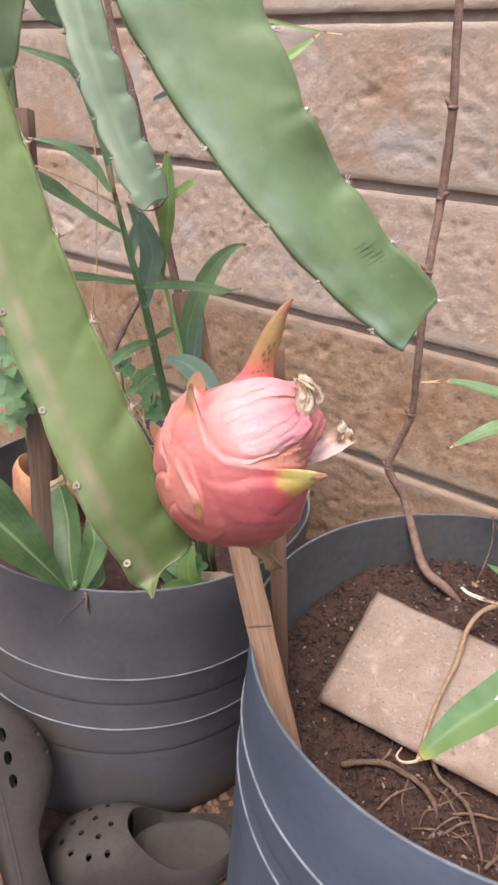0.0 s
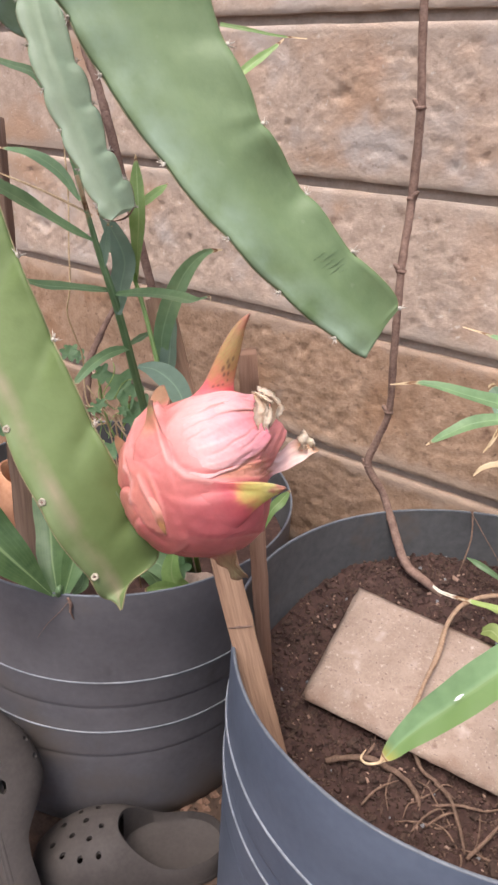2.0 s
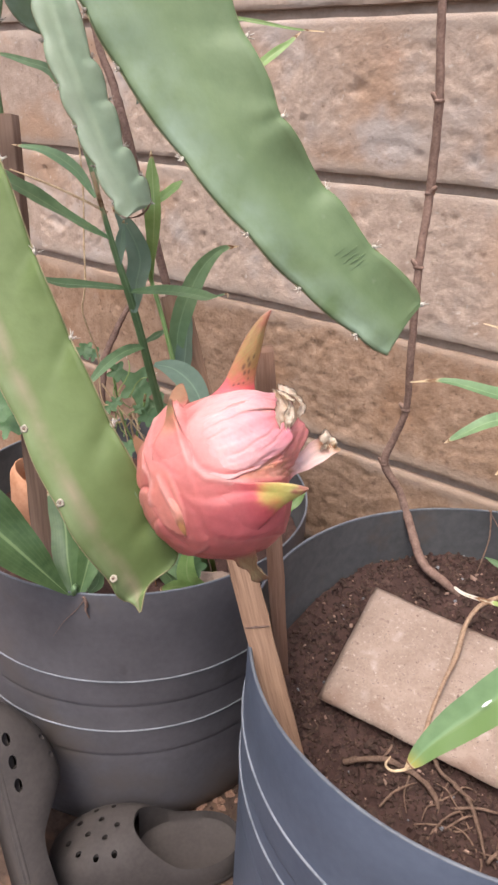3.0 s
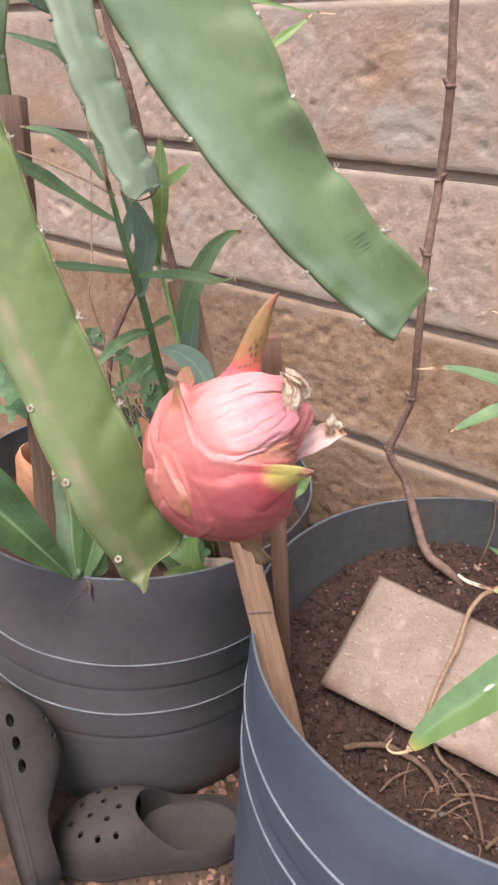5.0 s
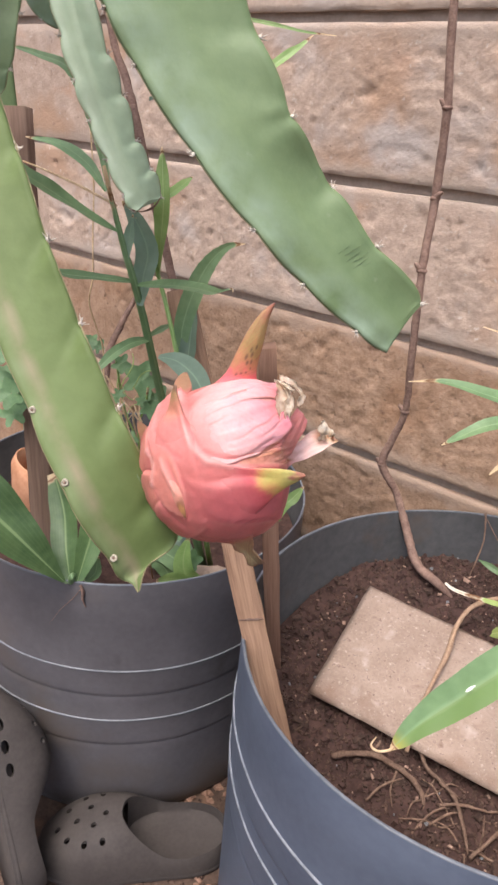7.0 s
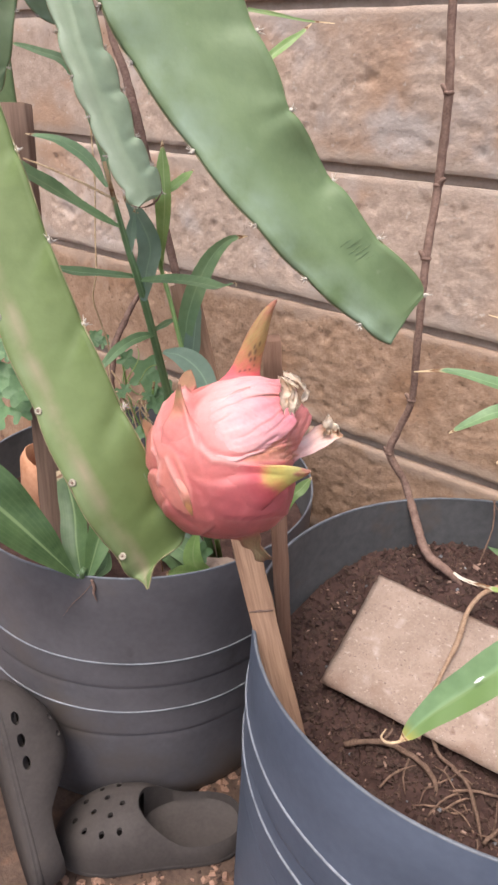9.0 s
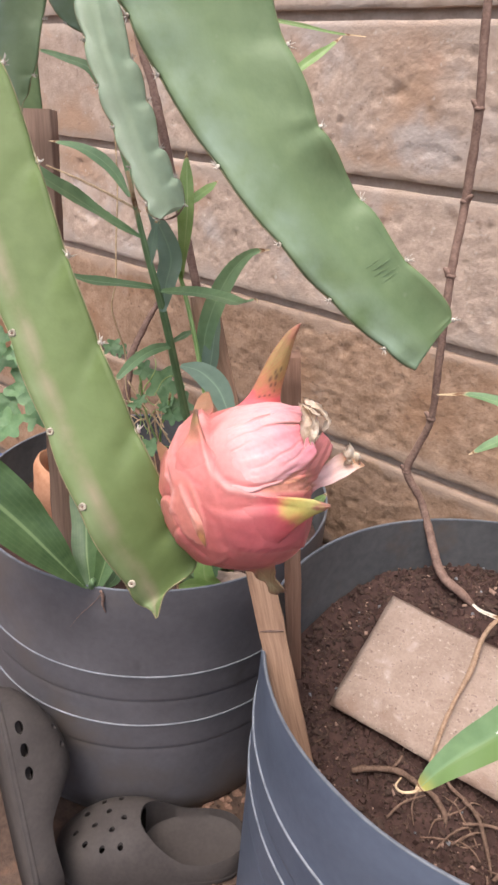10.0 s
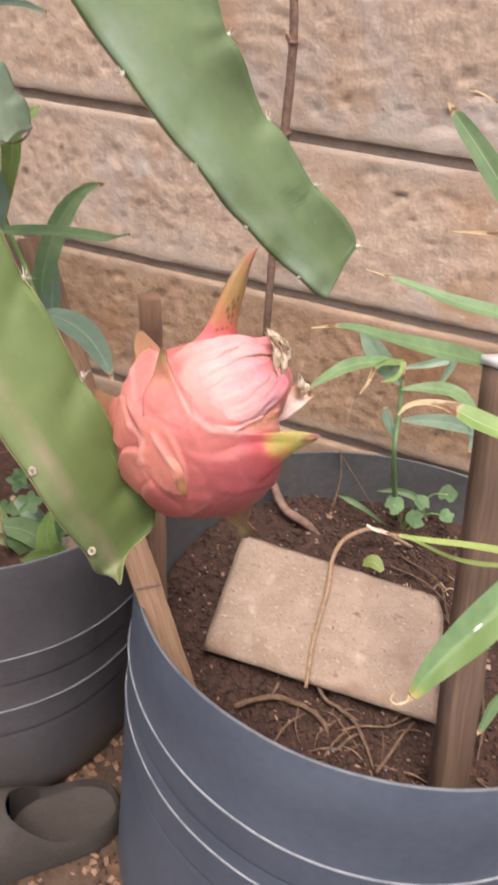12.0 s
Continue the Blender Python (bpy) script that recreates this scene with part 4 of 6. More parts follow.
# the broad one below, pointing to the flower end
scale([(-42, -56, 126), (8, -62, 138), (52, -54, 150), (84, -40, 156), (116, -25, 161), (141, -17, 166)], [118, 128, 108, 74, 36, 4], 8, GREEN_TIP, "broad magenta scale with a yellow-green tip", free=0.6, cup=-0.15, pleat=0.6, edge=0.38, rim=0.25, take=(0.30, 0.62))
# points of the shoulder scales
scale([(-58, -4, 124), (-76, 36, 124), (-86, 72, 122), (-83, 104, 120), (-73, 129, 119)], [70, 86, 68, 32, 4], 7, ROSE_TIP, "pink scale with a folded olive tip", free=0.4, cup=-0.06, pleat=0.8, edge=0.4)
scale([(-98, 92, 44), (-92, 128, 6), (-84, 152, -36), (-73, 174, -80)], [72, 64, 46, 6], 4, BROWN_TIP, "pink scale with an olive tip", free=0.7, cup=0.2, face=(-0.2, -0.1, 1), pleat=1.0)
scale([(-122, 10, 44), (-142, 36, 6), (-154, 56, -26), (-163, 78, -62)], [60, 50, 30, 4], 4, BROWN_TIP, free=0.7, face=(-0.4, 0, 1), cup=0.2)
scale([(-97, 4, 112), (-87, -22, 118), (-74, -48, 122), (-64, -70, 113), (-55, -94, 100)], [8, 15, 20, 17, 3], 2.4, PEACH_TIP, "peach scale with a torn edge and an orange tip", free=0.35, cup=0.3)
scale([(4, -120, 70), (30, -142, 44), (50, -162, 24), (74, -186, 0)], [76, 60, 46, 26], 4, BROWNED, "drooping scale withered brown and ragged", free=0.8, ragged=0.5, cup=0.3, pleat=2.0)
scale([(126, -28, 60), (150, -6, 22), (174, 22, -10), (194, 44, -30), (206, 56, -38)], [44, 48, 52, 52, 38], 4, PALE_SCALE, "pale scale with a dry curled tip", free=0.85, cup=0.35, ragged=0.15, face=(0.2, 0, 1), pleat=1.5)
# the withered flower end
scale([(98, -8, 108), (118, 20, 92), (132, 50, 70), (146, 88, 44)], [60, 68, 62, 38], 5, LOBE, name="wilted_tepal", free=0.6, cup=-0.1, ragged=0.1, pleat=2.2, label="wilted rosy lobe beside the dry flower end")
scale([(70, 0, 128), (92, 22, 116), (106, 44, 100), (116, 66, 88)], [16, 30, 30, 14], 4, LOBE, name="wilted_tepal", free=0.4, cup=0.1, pleat=2.0)
dry_shred([(99, 142, 84), (106, 118, 98), (102, 92, 103), (112, 58, 94)], [26, 30, 26, 6], "papery cream flower remains")
dry_shred([(104, 144, 76), (126, 138, 64), (141, 120, 58), (135, 100, 62)], [28, 28, 24, 8], "papery cream flower remains")
dry_shred([(106, 136, 94), (118, 112, 94), (113, 86, 100), (120, 68, 92)], [16, 20, 16, 5])
dry_shred([(96, 143, 86), (112, 132, 96), (128, 124, 86)], [12, 16, 6])
dry_shred([(184, 50, -14), (202, 66, -28), (212, 58, -34), (210, 44, -36)], [34, 36, 30, 12], cup=-0.4)
dry_shred([(180, 46, -16), (190, 52, -20), (198, 44, -22)], [12, 16, 6], cup=0.4)
bm = bmesh.new()
tube(bm, [fruit_point(-140, -20, -10), fruit_point(-165, -25, -20), fruit_point(-195, -20, -30)], [0.008, 0.006, 0.006], 10, 10)
part("fruit_stalk", bm, CACTUS, fruit, "short green stalk joining the cactus stem")


# ---- sticks ----
def stick(name, label, category, material, **kw):
    bm = bmesh.new()
    slab(bm, **kw)
    ob = part(name, bm, material)
    return tagged(ob, label, category)


random.seed(5)
RED_WOOD = mat("reddish_timber", (0.19, 0.10, 0.065), (0.33, 0.195, 0.135), 40, 0.85, 0.4, 5, grain=(0.4, 0.06, 1), spec=0.2, by="UV")
stake = thing("garden_stake", (-0.160, 0.457, 0.345), "pale split wooden stake leaning in the blue-grey drum", "stake")
bm = bmesh.new()
slab(bm, a=(-0.160, 0.457, 0.345), b=(-0.430, 0.558, 0.80), wide=0.027, thick=0.011, face=VIEW, wobble=0.0009, count=22)
part("shaft", bm, WOOD, stake)
for f, lean in ((0.364, 0.001),):
    bm = bmesh.new()
    p, s = Vector((-0.160, 0.457, 0.345)).lerp(Vector((-0.430, 0.558, 0.80)), f), Vector(FX)
    tube(bm, [p + Vector(VIEW) * 0.0062 - s * 0.012 - Vector((0, 0, lean)), p + Vector(VIEW) * 0.0062, p + Vector(VIEW) * 0.0062 + s * 0.012 + Vector((0, 0, lean))], [0.0006, 0.0011, 0.0005], 6, 12, 0.3)
    part("knot_ridge", bm, BARK, stake, "dark knot line across the wood")
stick("garden_stake", "slim brown wooden stake standing in the drum soil", "stake", RED_WOOD, a=(-0.2815, 0.590, 0.35), b=(-0.2866, 0.518, 0.785), wide=0.0170, thick=0.0140, face=VIEW, wobble=0.0006, count=16)
post = thing("wooden_post", (0.062, 0.50, 0.34), "brown wooden post with a pale cap in the drum", "post")
bm = bmesh.new()
slab(bm, (0.070, 0.503, 0.335), (0.000, 0.578, 0.780), 0.031, 0.022, VIEW, wobble=0.0008, count=18)
part("shaft", bm, BROWN_WOOD, post)
bm = bmesh.new()
slab(bm, (0.0002, 0.5778, 0.7785), (-0.0008, 0.5788, 0.7855), 0.034, 0.025, VIEW, wobble=0.0004, count=3)
part("cap", bm, WHITE, post, "pale plastic cap")
stick("wooden_post", "dark brown wooden post standing in the dark drum", "post", BROWN_WOOD, a=(-0.632, 0.525, 0.33), b=(-0.690, 0.557, 0.957), wide=0.031, thick=0.026, face=VIEW, wobble=0.0008, count=18)

# ---- slab ----
u, v = Vector((0.265, 0.003, 0.0)), Vector((0.021, -0.170, -0.044))
nrm = u.cross(v).normalized()
if nrm.z < 0:
    nrm = -nrm
corner = Vector((-0.241, 0.736, 0.430))
bm = bmesh.new()
rows = []
for i in range(31):
    rows.append([])
    for j in range(23):
        a, b = i / 30, j / 22
        p = corner + u * a + v * b * (1 - 0.07 * a)
        e = min(i, 30 - i, j, 22 - j)
        d = 0.0012 * noise.noise(p * 40) + 0.0010 * noise.noise(p * 120) - (0.0034 + 0.0018 * noise.noise(p * 30) if e == 0 else 0.0)
        if i > 26 and j < 4:
            p -= u * 0.03 * ((i - 26) / 4) * (1 - j / 4)
        rows[-1].append(p + nrm * d)
vr = skin(bm, rows, closed=False)
rim = [r[0] for r in vr] + vr[-1][1:] + [r[-1] for r in vr[::-1]][1:] + vr[0][::-1][1:-1]
mid = corner + u * 0.5 + v * 0.5
low = [bm.verts.new(q.co - nrm * 0.036 + (mid - q.co) * 0.22) for q in rim]
for i in range(len(rim)):
    k = (i + 1) % len(rim)
    bm.faces.new((rim[k], rim[i], low[i], low[k]))
bm.faces.new(low)
bmesh.ops.recalc_face_normals(bm, faces=bm.faces)
paver = tagged(part("paving_slab", bm, CONCRETE), "small sandy concrete paving slab lying on the soil", "paving slab")
GRAIN = mat("mixed_sand_grains", (0.12, 0.085, 0.068), (0.56, 0.46, 0.39), 150, 0.9, 0.1, 4, vary=0.0, spec=0.2)
random.seed(33)
bm = bmesh.new()
for k in range(1500):
    a, b = random.uniform(0.02, 0.95), random.uniform(0.03, 0.97)
    p = corner + u * a + v * b * (1 - 0.07 * a)
    p += nrm * (0.0012 * noise.noise(p * 40) + 0.0010 * noise.noise(p * 120))
    r, turn = random.uniform(0.0004, 0.0010) * (1.8 if k % 25 == 0 else 1), random.uniform(0, 6.3)
    ring = [bm.verts.new(p + (u.normalized() * math.cos(turn + j * 1.5708) * random.uniform(0.7, 1.4) + v.normalized() * math.sin(turn + j * 1.5708)) * r - nrm * 0.0004) for j in range(4)]
    top = bm.verts.new(p + nrm * r * 0.45)
    for j in range(4):
        bm.faces.new((ring[j], ring[(j + 1) % 4], top))
bmesh.ops.recalc_face_normals(bm, faces=bm.faces)
part("sand_grains", bm, GRAIN, paver, "pale and dark grains standing out of the worn face", smooth=False)

# ---- plants ----
random.seed(8)


# A small whitish patch laid on a leaf blade.
def pale_spot(owner, points, wide, tone):
    bm = bmesh.new()
    blade(bm, points, [0.0004, wide, wide * 0.8, 0.0004], (0.3, -0.35, 0.9), fold=0.05, count=8, across=5)
    part("pale_spot", bm, tone, owner, "pale spot on the leaf")


def leaf(owner, points, widths, face=(0.45, -0.75, 0.5), tone=None, dry=0.97, fold=0.28, veins=0, curl=0):
    bm = bmesh.new()
    blade(bm, points, widths, face, fold=fold, dry=dry, count=24 if veins else 18, across=9 if veins else 7, wave=0.10)
    ob = part("leaf", bm, tone or LEAF, owner)
    if curl:
        a, b = Vector(points[-1]), Vector(points[-2])
        d = (a - b).normalized()
        bm = bmesh.new()
        tube(bm, [b.lerp(a, 0.7), a + d * 0.0012, a + Vector((-0.0044, -0.0042, -0.0012)), a + Vector((-0.0073, -0.0049, 0.0008)), a + Vector((-0.0066, -0.0025, 0.0042))], [0.0009, 0.0007, 0.0006, 0.0005, 0.0003], 6, 18)
        part("curled_tip", bm, STRAW, ob, "dry curled leaf tip")
    return ob


def stalk(owner, points, radii, tone=None):
    bm = bmesh.new()
    tube(bm, points, radii, 8, 30)
    return part("stem", bm, tone or LEAF, owner)


ginger = thing("ginger_plant", (-0.481, 0.686, 0.36), "leafy ginger plant with narrow green blades in the dark drum", "plant", group="ginger plants")
ginger_two = thing("ginger_plant", (-0.478, 0.698, 0.36), "thin pale-stemmed ginger shoot with long narrow leaves", "plant", group="ginger plants")
turmeric = thing("broad_leaf_plant", (-0.555, 0.508, 0.36), "low plant with broad ribbed dark green leaves at the drum rim", "plant")
cane = thing("ginger_plant", (0.154, 0.638, 0.37), "ginger plant with long narrow leaves withered at the tips", "plant", group="ginger plants")
shoot = thing("ginger_plant", (-0.062, 0.896, 0.42), "young ginger shoot with yellowing leaves by the wall", "plant", group="ginger plants")
stalk(ginger, [(-0.481, 0.686, 0.360), (-0.454, 0.605, 0.537), (-0.451, 0.565, 0.649), (-0.440, 0.520, 0.765), (-0.438, 0.502, 0.813), (-0.443, 0.494, 0.844), (-0.447, 0.486, 0.877), (-0.454, 0.479, 0.918)], [0.0066, 0.0055, 0.0050, 0.0043, 0.0038, 0.0033, 0.0026, 0.0018])
leaf(ginger, [(-0.444, 0.486, 0.862), (-0.452, 0.456, 0.879), (-0.459, 0.422, 0.900), (-0.468, 0.397, 0.915), (-0.493, 0.376, 0.932)], [0.0041, 0.0147, 0.0187, 0.0153, 0.0018], face=(0.2, -0.6, 0.75))
leaf(ginger, [(-0.449, 0.477, 0.897), (-0.483, 0.485, 0.917), (-0.526, 0.488, 0.930), (-0.573, 0.484, 0.933)], [0.0030, 0.0112, 0.0105, 0.0011], face=(0.2, -0.6, 0.75))
leaf(ginger, [(-0.447, 0.482, 0.886), (-0.473, 0.490, 0.937), (-0.522, 0.502, 0.992), (-0.561, 0.496, 1.005), (-0.598, 0.487, 1.012)], [0.0030, 0.0080, 0.0091, 0.0072, 0.0010])
leaf(ginger, [(-0.437, 0.504, 0.814), (-0.453, 0.474, 0.819), (-0.471, 0.449, 0.822), (-0.484, 0.429, 0.828)], [0.0054, 0.0105, 0.0113, 0.0030], face=(0.2, -0.5, 0.85))
leaf(ginger, [(-0.435, 0.504, 0.812), (-0.374, 0.481, 0.827), (-0.314, 0.451, 0.840), (-0.275, 0.428, 0.847), (-0.2611, 0.4205, 0.852), (-0.2560, 0.4250, 0.8540), (-0.2545, 0.4240, 0.8515)], [0.0054, 0.0128, 0.0133, 0.0082, 0.0026, 0.0016, 0.0006], face=(0.3, -0.6, 0.75), dry=0.8)
leaf(ginger, [(-0.434, 0.506, 0.791), (-0.437, 0.512, 0.817), (-0.435, 0.516, 0.843), (-0.446, 0.511, 0.870), (-0.454, 0.501, 0.887)], [0.0054, 0.0205, 0.0223, 0.0157, 0.0015], tone=BLUE_LEAF)
leaf(ginger, [(-0.439, 0.526, 0.752), (-0.439, 0.499, 0.753), (-0.436, 0.470, 0.747), (-0.437, 0.446, 0.731)], [0.0046, 0.0111, 0.0108, 0.0043])
leaf(ginger, [(-0.441, 0.526, 0.755), (-0.434, 0.537, 0.762), (-0.426, 0.545, 0.768)], [0.0034, 0.0069, 0.0011])
leaf(ginger, [(-0.3361, 0.4327, 0.7800), (-0.3131, 0.4298, 0.7834), (-0.2878, 0.4234, 0.7792), (-0.2674, 0.4130, 0.7704), (-0.2531, 0.4048, 0.7582)], [0.0032, 0.0160, 0.0193, 0.0136, 0.0012], face=(0.3, -0.6, 0.7), tone=BLUE_LEAF, dry=0.95)
leaf(ginger, [(-0.440, 0.494, 0.835), (-0.438, 0.495, 0.857), (-0.434, 0.496, 0.878)], [0.0026, 0.0103, 0.0015], tone=BLUE_LEAF)
leaf(ginger, [(-0.401, 0.608, 1.047), (-0.384, 0.620, 1.045), (-0.358, 0.637, 1.041), (-0.336, 0.654, 1.040)], [0.0041, 0.0041, 0.0025, 0.0010], tone=PALE_LEAF, dry=0.8)
leaf(ginger, [(-0.377, 0.599, 1.002), (-0.367, 0.617, 1.018), (-0.358, 0.630, 1.029), (-0.352, 0.641, 1.039)], [0.0061, 0.0091, 0.0051, 0.0010], tone=PALE_LEAF, dry=0.85)
stalk(ginger, [(-0.377, 0.599, 1.002), (-0.409, 0.597, 1.017), (-0.439, 0.599, 1.035)], [0.0010, 0.0010, 0.0010])
leaf(ginger, [(-0.479, 0.559, 0.975), (-0.462, 0.561, 0.981), (-0.441, 0.565, 0.983), (-0.416, 0.568, 0.978)], [0.0043, 0.0064, 0.0063, 0.0031], tone=BLUE_LEAF)
stalk(ginger_two, [(-0.478, 0.698, 0.360), (-0.381, 0.530, 0.644), (-0.383, 0.515, 0.722), (-0.410, 0.523, 0.780), (-0.453, 0.551, 0.809), (-0.442, 0.527, 0.846), (-0.447, 0.512, 0.873)], [0.0042, 0.0027, 0.0025, 0.0022, 0.0023, 0.0019, 0.0010], tone=PALE_LEAF)
leaf(ginger_two, [(-0.391, 0.527, 0.729), (-0.399, 0.529, 0.764), (-0.397, 0.538, 0.799), (-0.388, 0.550, 0.833), (-0.373, 0.560, 0.853), (-0.357, 0.568, 0.858)], [0.0045, 0.0155, 0.0196, 0.0161, 0.0074, 0.0010], face=(0.6, -0.7, 0.2), dry=0.93)
leaf(ginger_two, [(-0.385, 0.520, 0.723), (-0.389, 0.529, 0.752), (-0.393, 0.537, 0.778), (-0.397, 0.544, 0.798)], [0.0111, 0.0188, 0.0143, 0.0033], face=(0.1, -0.9, 0.3), tone=BLUE_LEAF)
leaf(ginger_two, [(-0.455, 0.552, 0.813), (-0.429, 0.527, 0.854), (-0.415, 0.515, 0.886), (-0.425, 0.524, 0.911), (-0.436, 0.534, 0.936)], [0.0046, 0.0161, 0.0173, 0.0142, 0.0010], face=(0.2, -0.9, 0.3), tone=PALE_LEAF, dry=0.97)
leaf(ginger_two, [(-0.417, 0.516, 0.891), (-0.420, 0.533, 0.898), (-0.422, 0.550, 0.905), (-0.424, 0.565, 0.911)], [0.0030, 0.0093, 0.0084, 0.0011], tone=PALE_LEAF)
leaf(ginger_two, [(-0.449, 0.541, 0.832), (-0.450, 0.531, 0.841), (-0.452, 0.520, 0.847), (-0.458, 0.516, 0.849)], [0.0045, 0.0077, 0.0065, 0.0016], tone=PALE_LEAF)
leaf(turmeric, [(-0.508, 0.457, 0.446), (-0.528, 0.429, 0.496), (-0.556, 0.405, 0.540), (-0.586, 0.379, 0.582), (-0.624, 0.359, 0.623)], [0.0041, 0.0406, 0.0639, 0.0734, 0.0368], face=(0.35, -0.45, 0.85), fold=0.3, veins=1, tone=DARK_LEAF)
leaf(turmeric, [(-0.509, 0.466, 0.439), (-0.540, 0.485, 0.465), (-0.571, 0.508, 0.495), (-0.618, 0.531, 0.525)], [0.0124, 0.0324, 0.0360, 0.0194], face=(0.5, -0.8, 0.3), tone=DARK_LEAF)
leaf(turmeric, [(-0.503, 0.472, 0.440), (-0.512, 0.493, 0.463), (-0.522, 0.511, 0.483), (-0.551, 0.527, 0.500)], [0.0110, 0.0278, 0.0310, 0.0058], face=(0.8, -0.5, 0.2), tone=DARK_LEAF)
leaf(turmeric, [(-0.508, 0.489, 0.428), (-0.509, 0.505, 0.434), (-0.520, 0.519, 0.446)], [0.0056, 0.0157, 0.0043])
leaf(turmeric, [(-0.438, 0.620, 0.390), (-0.449, 0.608, 0.409), (-0.452, 0.607, 0.435), (-0.449, 0.613, 0.465)], [0.0228, 0.0271, 0.0223, 0.0029], face=(0.4, -0.7, 0.5), tone=PALE_LEAF)
leaf(turmeric, [(-0.442, 0.618, 0.393), (-0.453, 0.590, 0.407), (-0.458, 0.563, 0.416)], [0.0107, 0.0179, 0.0044], tone=PALE_LEAF)
stalk(turmeric, [(-0.555, 0.508, 0.360), (-0.509, 0.468, 0.442), (-0.512, 0.476, 0.446)], [0.0053, 0.0041, 0.0028])
leaf(turmeric, [(-0.400, 0.722, 0.430), (-0.3891, 0.740, 0.4794), (-0.3821, 0.754, 0.4948), (-0.3759, 0.7667, 0.5088)], [0.004, 0.012, 0.016, 0.002], tone=PALE_LEAF)
leaf(turmeric, [(-0.459, 0.653, 0.343), (-0.481, 0.650, 0.372), (-0.509, 0.641, 0.393), (-0.544, 0.623, 0.400)], [0.0061, 0.0256, 0.0328, 0.0147], face=(0.3, -0.6, 0.8))
leaf(turmeric, [(-0.468, 0.660, 0.340), (-0.494, 0.674, 0.359), (-0.530, 0.687, 0.381), (-0.572, 0.694, 0.395)], [0.0062, 0.0233, 0.0267, 0.0048], face=(0.4, -0.7, 0.5), tone=BLUE_LEAF)
leaf(turmeric, [(-0.496, 0.639, 0.338), (-0.503, 0.637, 0.360), (-0.516, 0.631, 0.378), (-0.535, 0.617, 0.384)], [0.0061, 0.0196, 0.0223, 0.0118], face=(0.2, -0.6, 0.8))
leaf(turmeric, [(-0.519, 0.645, 0.320), (-0.553, 0.661, 0.345), (-0.588, 0.676, 0.371), (-0.622, 0.684, 0.383)], [0.0062, 0.0236, 0.0270, 0.0080], face=(0.4, -0.7, 0.5), tone=PALE_LEAF)
leaf(cane, [(0.046, 0.638, 0.749), (-0.005, 0.599, 0.770), (-0.052, 0.562, 0.783), (-0.091, 0.542, 0.790), (-0.123, 0.529, 0.795), (-0.147, 0.514, 0.792)], [0.0098, 0.0187, 0.0196, 0.0140, 0.0061, 0.0013], face=(-0.1, -0.5, 0.9), dry=0.88)
leaf(cane, [(-0.002, 0.525, 0.871), (-0.035, 0.534, 0.906), (-0.060, 0.539, 0.930), (-0.077, 0.542, 0.945), (-0.088, 0.544, 0.955)], [0.0136, 0.0158, 0.0143, 0.0098, 0.0015], face=(0.0, -0.9, 0.45), dry=0.9)
leaf(cane, [(0.028, 0.615, 0.805), (-0.017, 0.605, 0.811), (-0.055, 0.607, 0.813), (-0.085, 0.611, 0.817), (-0.110, 0.612, 0.820), (-0.131, 0.612, 0.822)], [0.0092, 0.0128, 0.0121, 0.0076, 0.0029, 0.0010], face=(-0.1, -0.6, 0.8), dry=0.8)
leaf(cane, [(0.002, 0.687, 0.865), (-0.034, 0.685, 0.860), (-0.055, 0.689, 0.857), (-0.074, 0.693, 0.854)], [0.0049, 0.0040, 0.0030, 0.0005], dry=0.3)
leaf(cane, [(-0.038, 0.605, 0.952), (-0.060, 0.603, 0.960), (-0.074, 0.601, 0.965), (-0.081, 0.599, 0.965)], [0.0025, 0.0020, 0.0016, 0.0004], dry=0.2)
leaf(cane, [(0.038, 0.514, 0.742), (0.012, 0.510, 0.750), (-0.012, 0.511, 0.754), (-0.032, 0.513, 0.758), (-0.050, 0.510, 0.758), (-0.062, 0.504, 0.754), (-0.067, 0.499, 0.747)], [0.0164, 0.0188, 0.0182, 0.0109, 0.0059, 0.0042, 0.0013], face=(0.0, -0.5, 0.85), tone=PALE_LEAF, dry=0.45)
leaf(cane, [(0.0221, 0.2984, 0.7735), (0.0100, 0.2840, 0.7592), (0.0029, 0.2757, 0.7501), (-0.0044, 0.2673, 0.7412), (-0.0100, 0.2600, 0.7333), (-0.0132, 0.2554, 0.7271), (-0.0152, 0.2522, 0.7238)], [0.0172, 0.0178, 0.0168, 0.0142, 0.0100, 0.0064, 0.0016], face=(0.3, -0.35, 0.9), tone=TWO_TONED_LEAF, dry=0.93, fold=0.5, veins=1, curl=1)
leaf(cane, [(0.046, 0.370, 0.646), (0.041, 0.363, 0.636), (0.038, 0.356, 0.624), (0.036, 0.352, 0.619)], [0.0055, 0.0076, 0.0055, 0.0007], dry=0.8)
leaf(cane, [(0.059, 0.527, 0.647), (0.032, 0.511, 0.653), (0.005, 0.494, 0.659), (-0.020, 0.477, 0.664), (-0.045, 0.461, 0.670), (-0.059, 0.453, 0.674), (-0.066, 0.452, 0.677)], [0.0054, 0.0071, 0.0069, 0.0051, 0.0038, 0.0029, 0.0017], face=(-0.1, -0.4, 0.9), tone=YELLOW_LEAF, dry=0.66)
stalk(cane, [(0.154, 0.638, 0.370), (0.065, 0.501, 0.659), (0.034, 0.581, 0.761), (-0.007, 0.600, 0.883), (-0.037, 0.618, 0.975)], [0.0037, 0.0026, 0.0025, 0.0021, 0.0014])
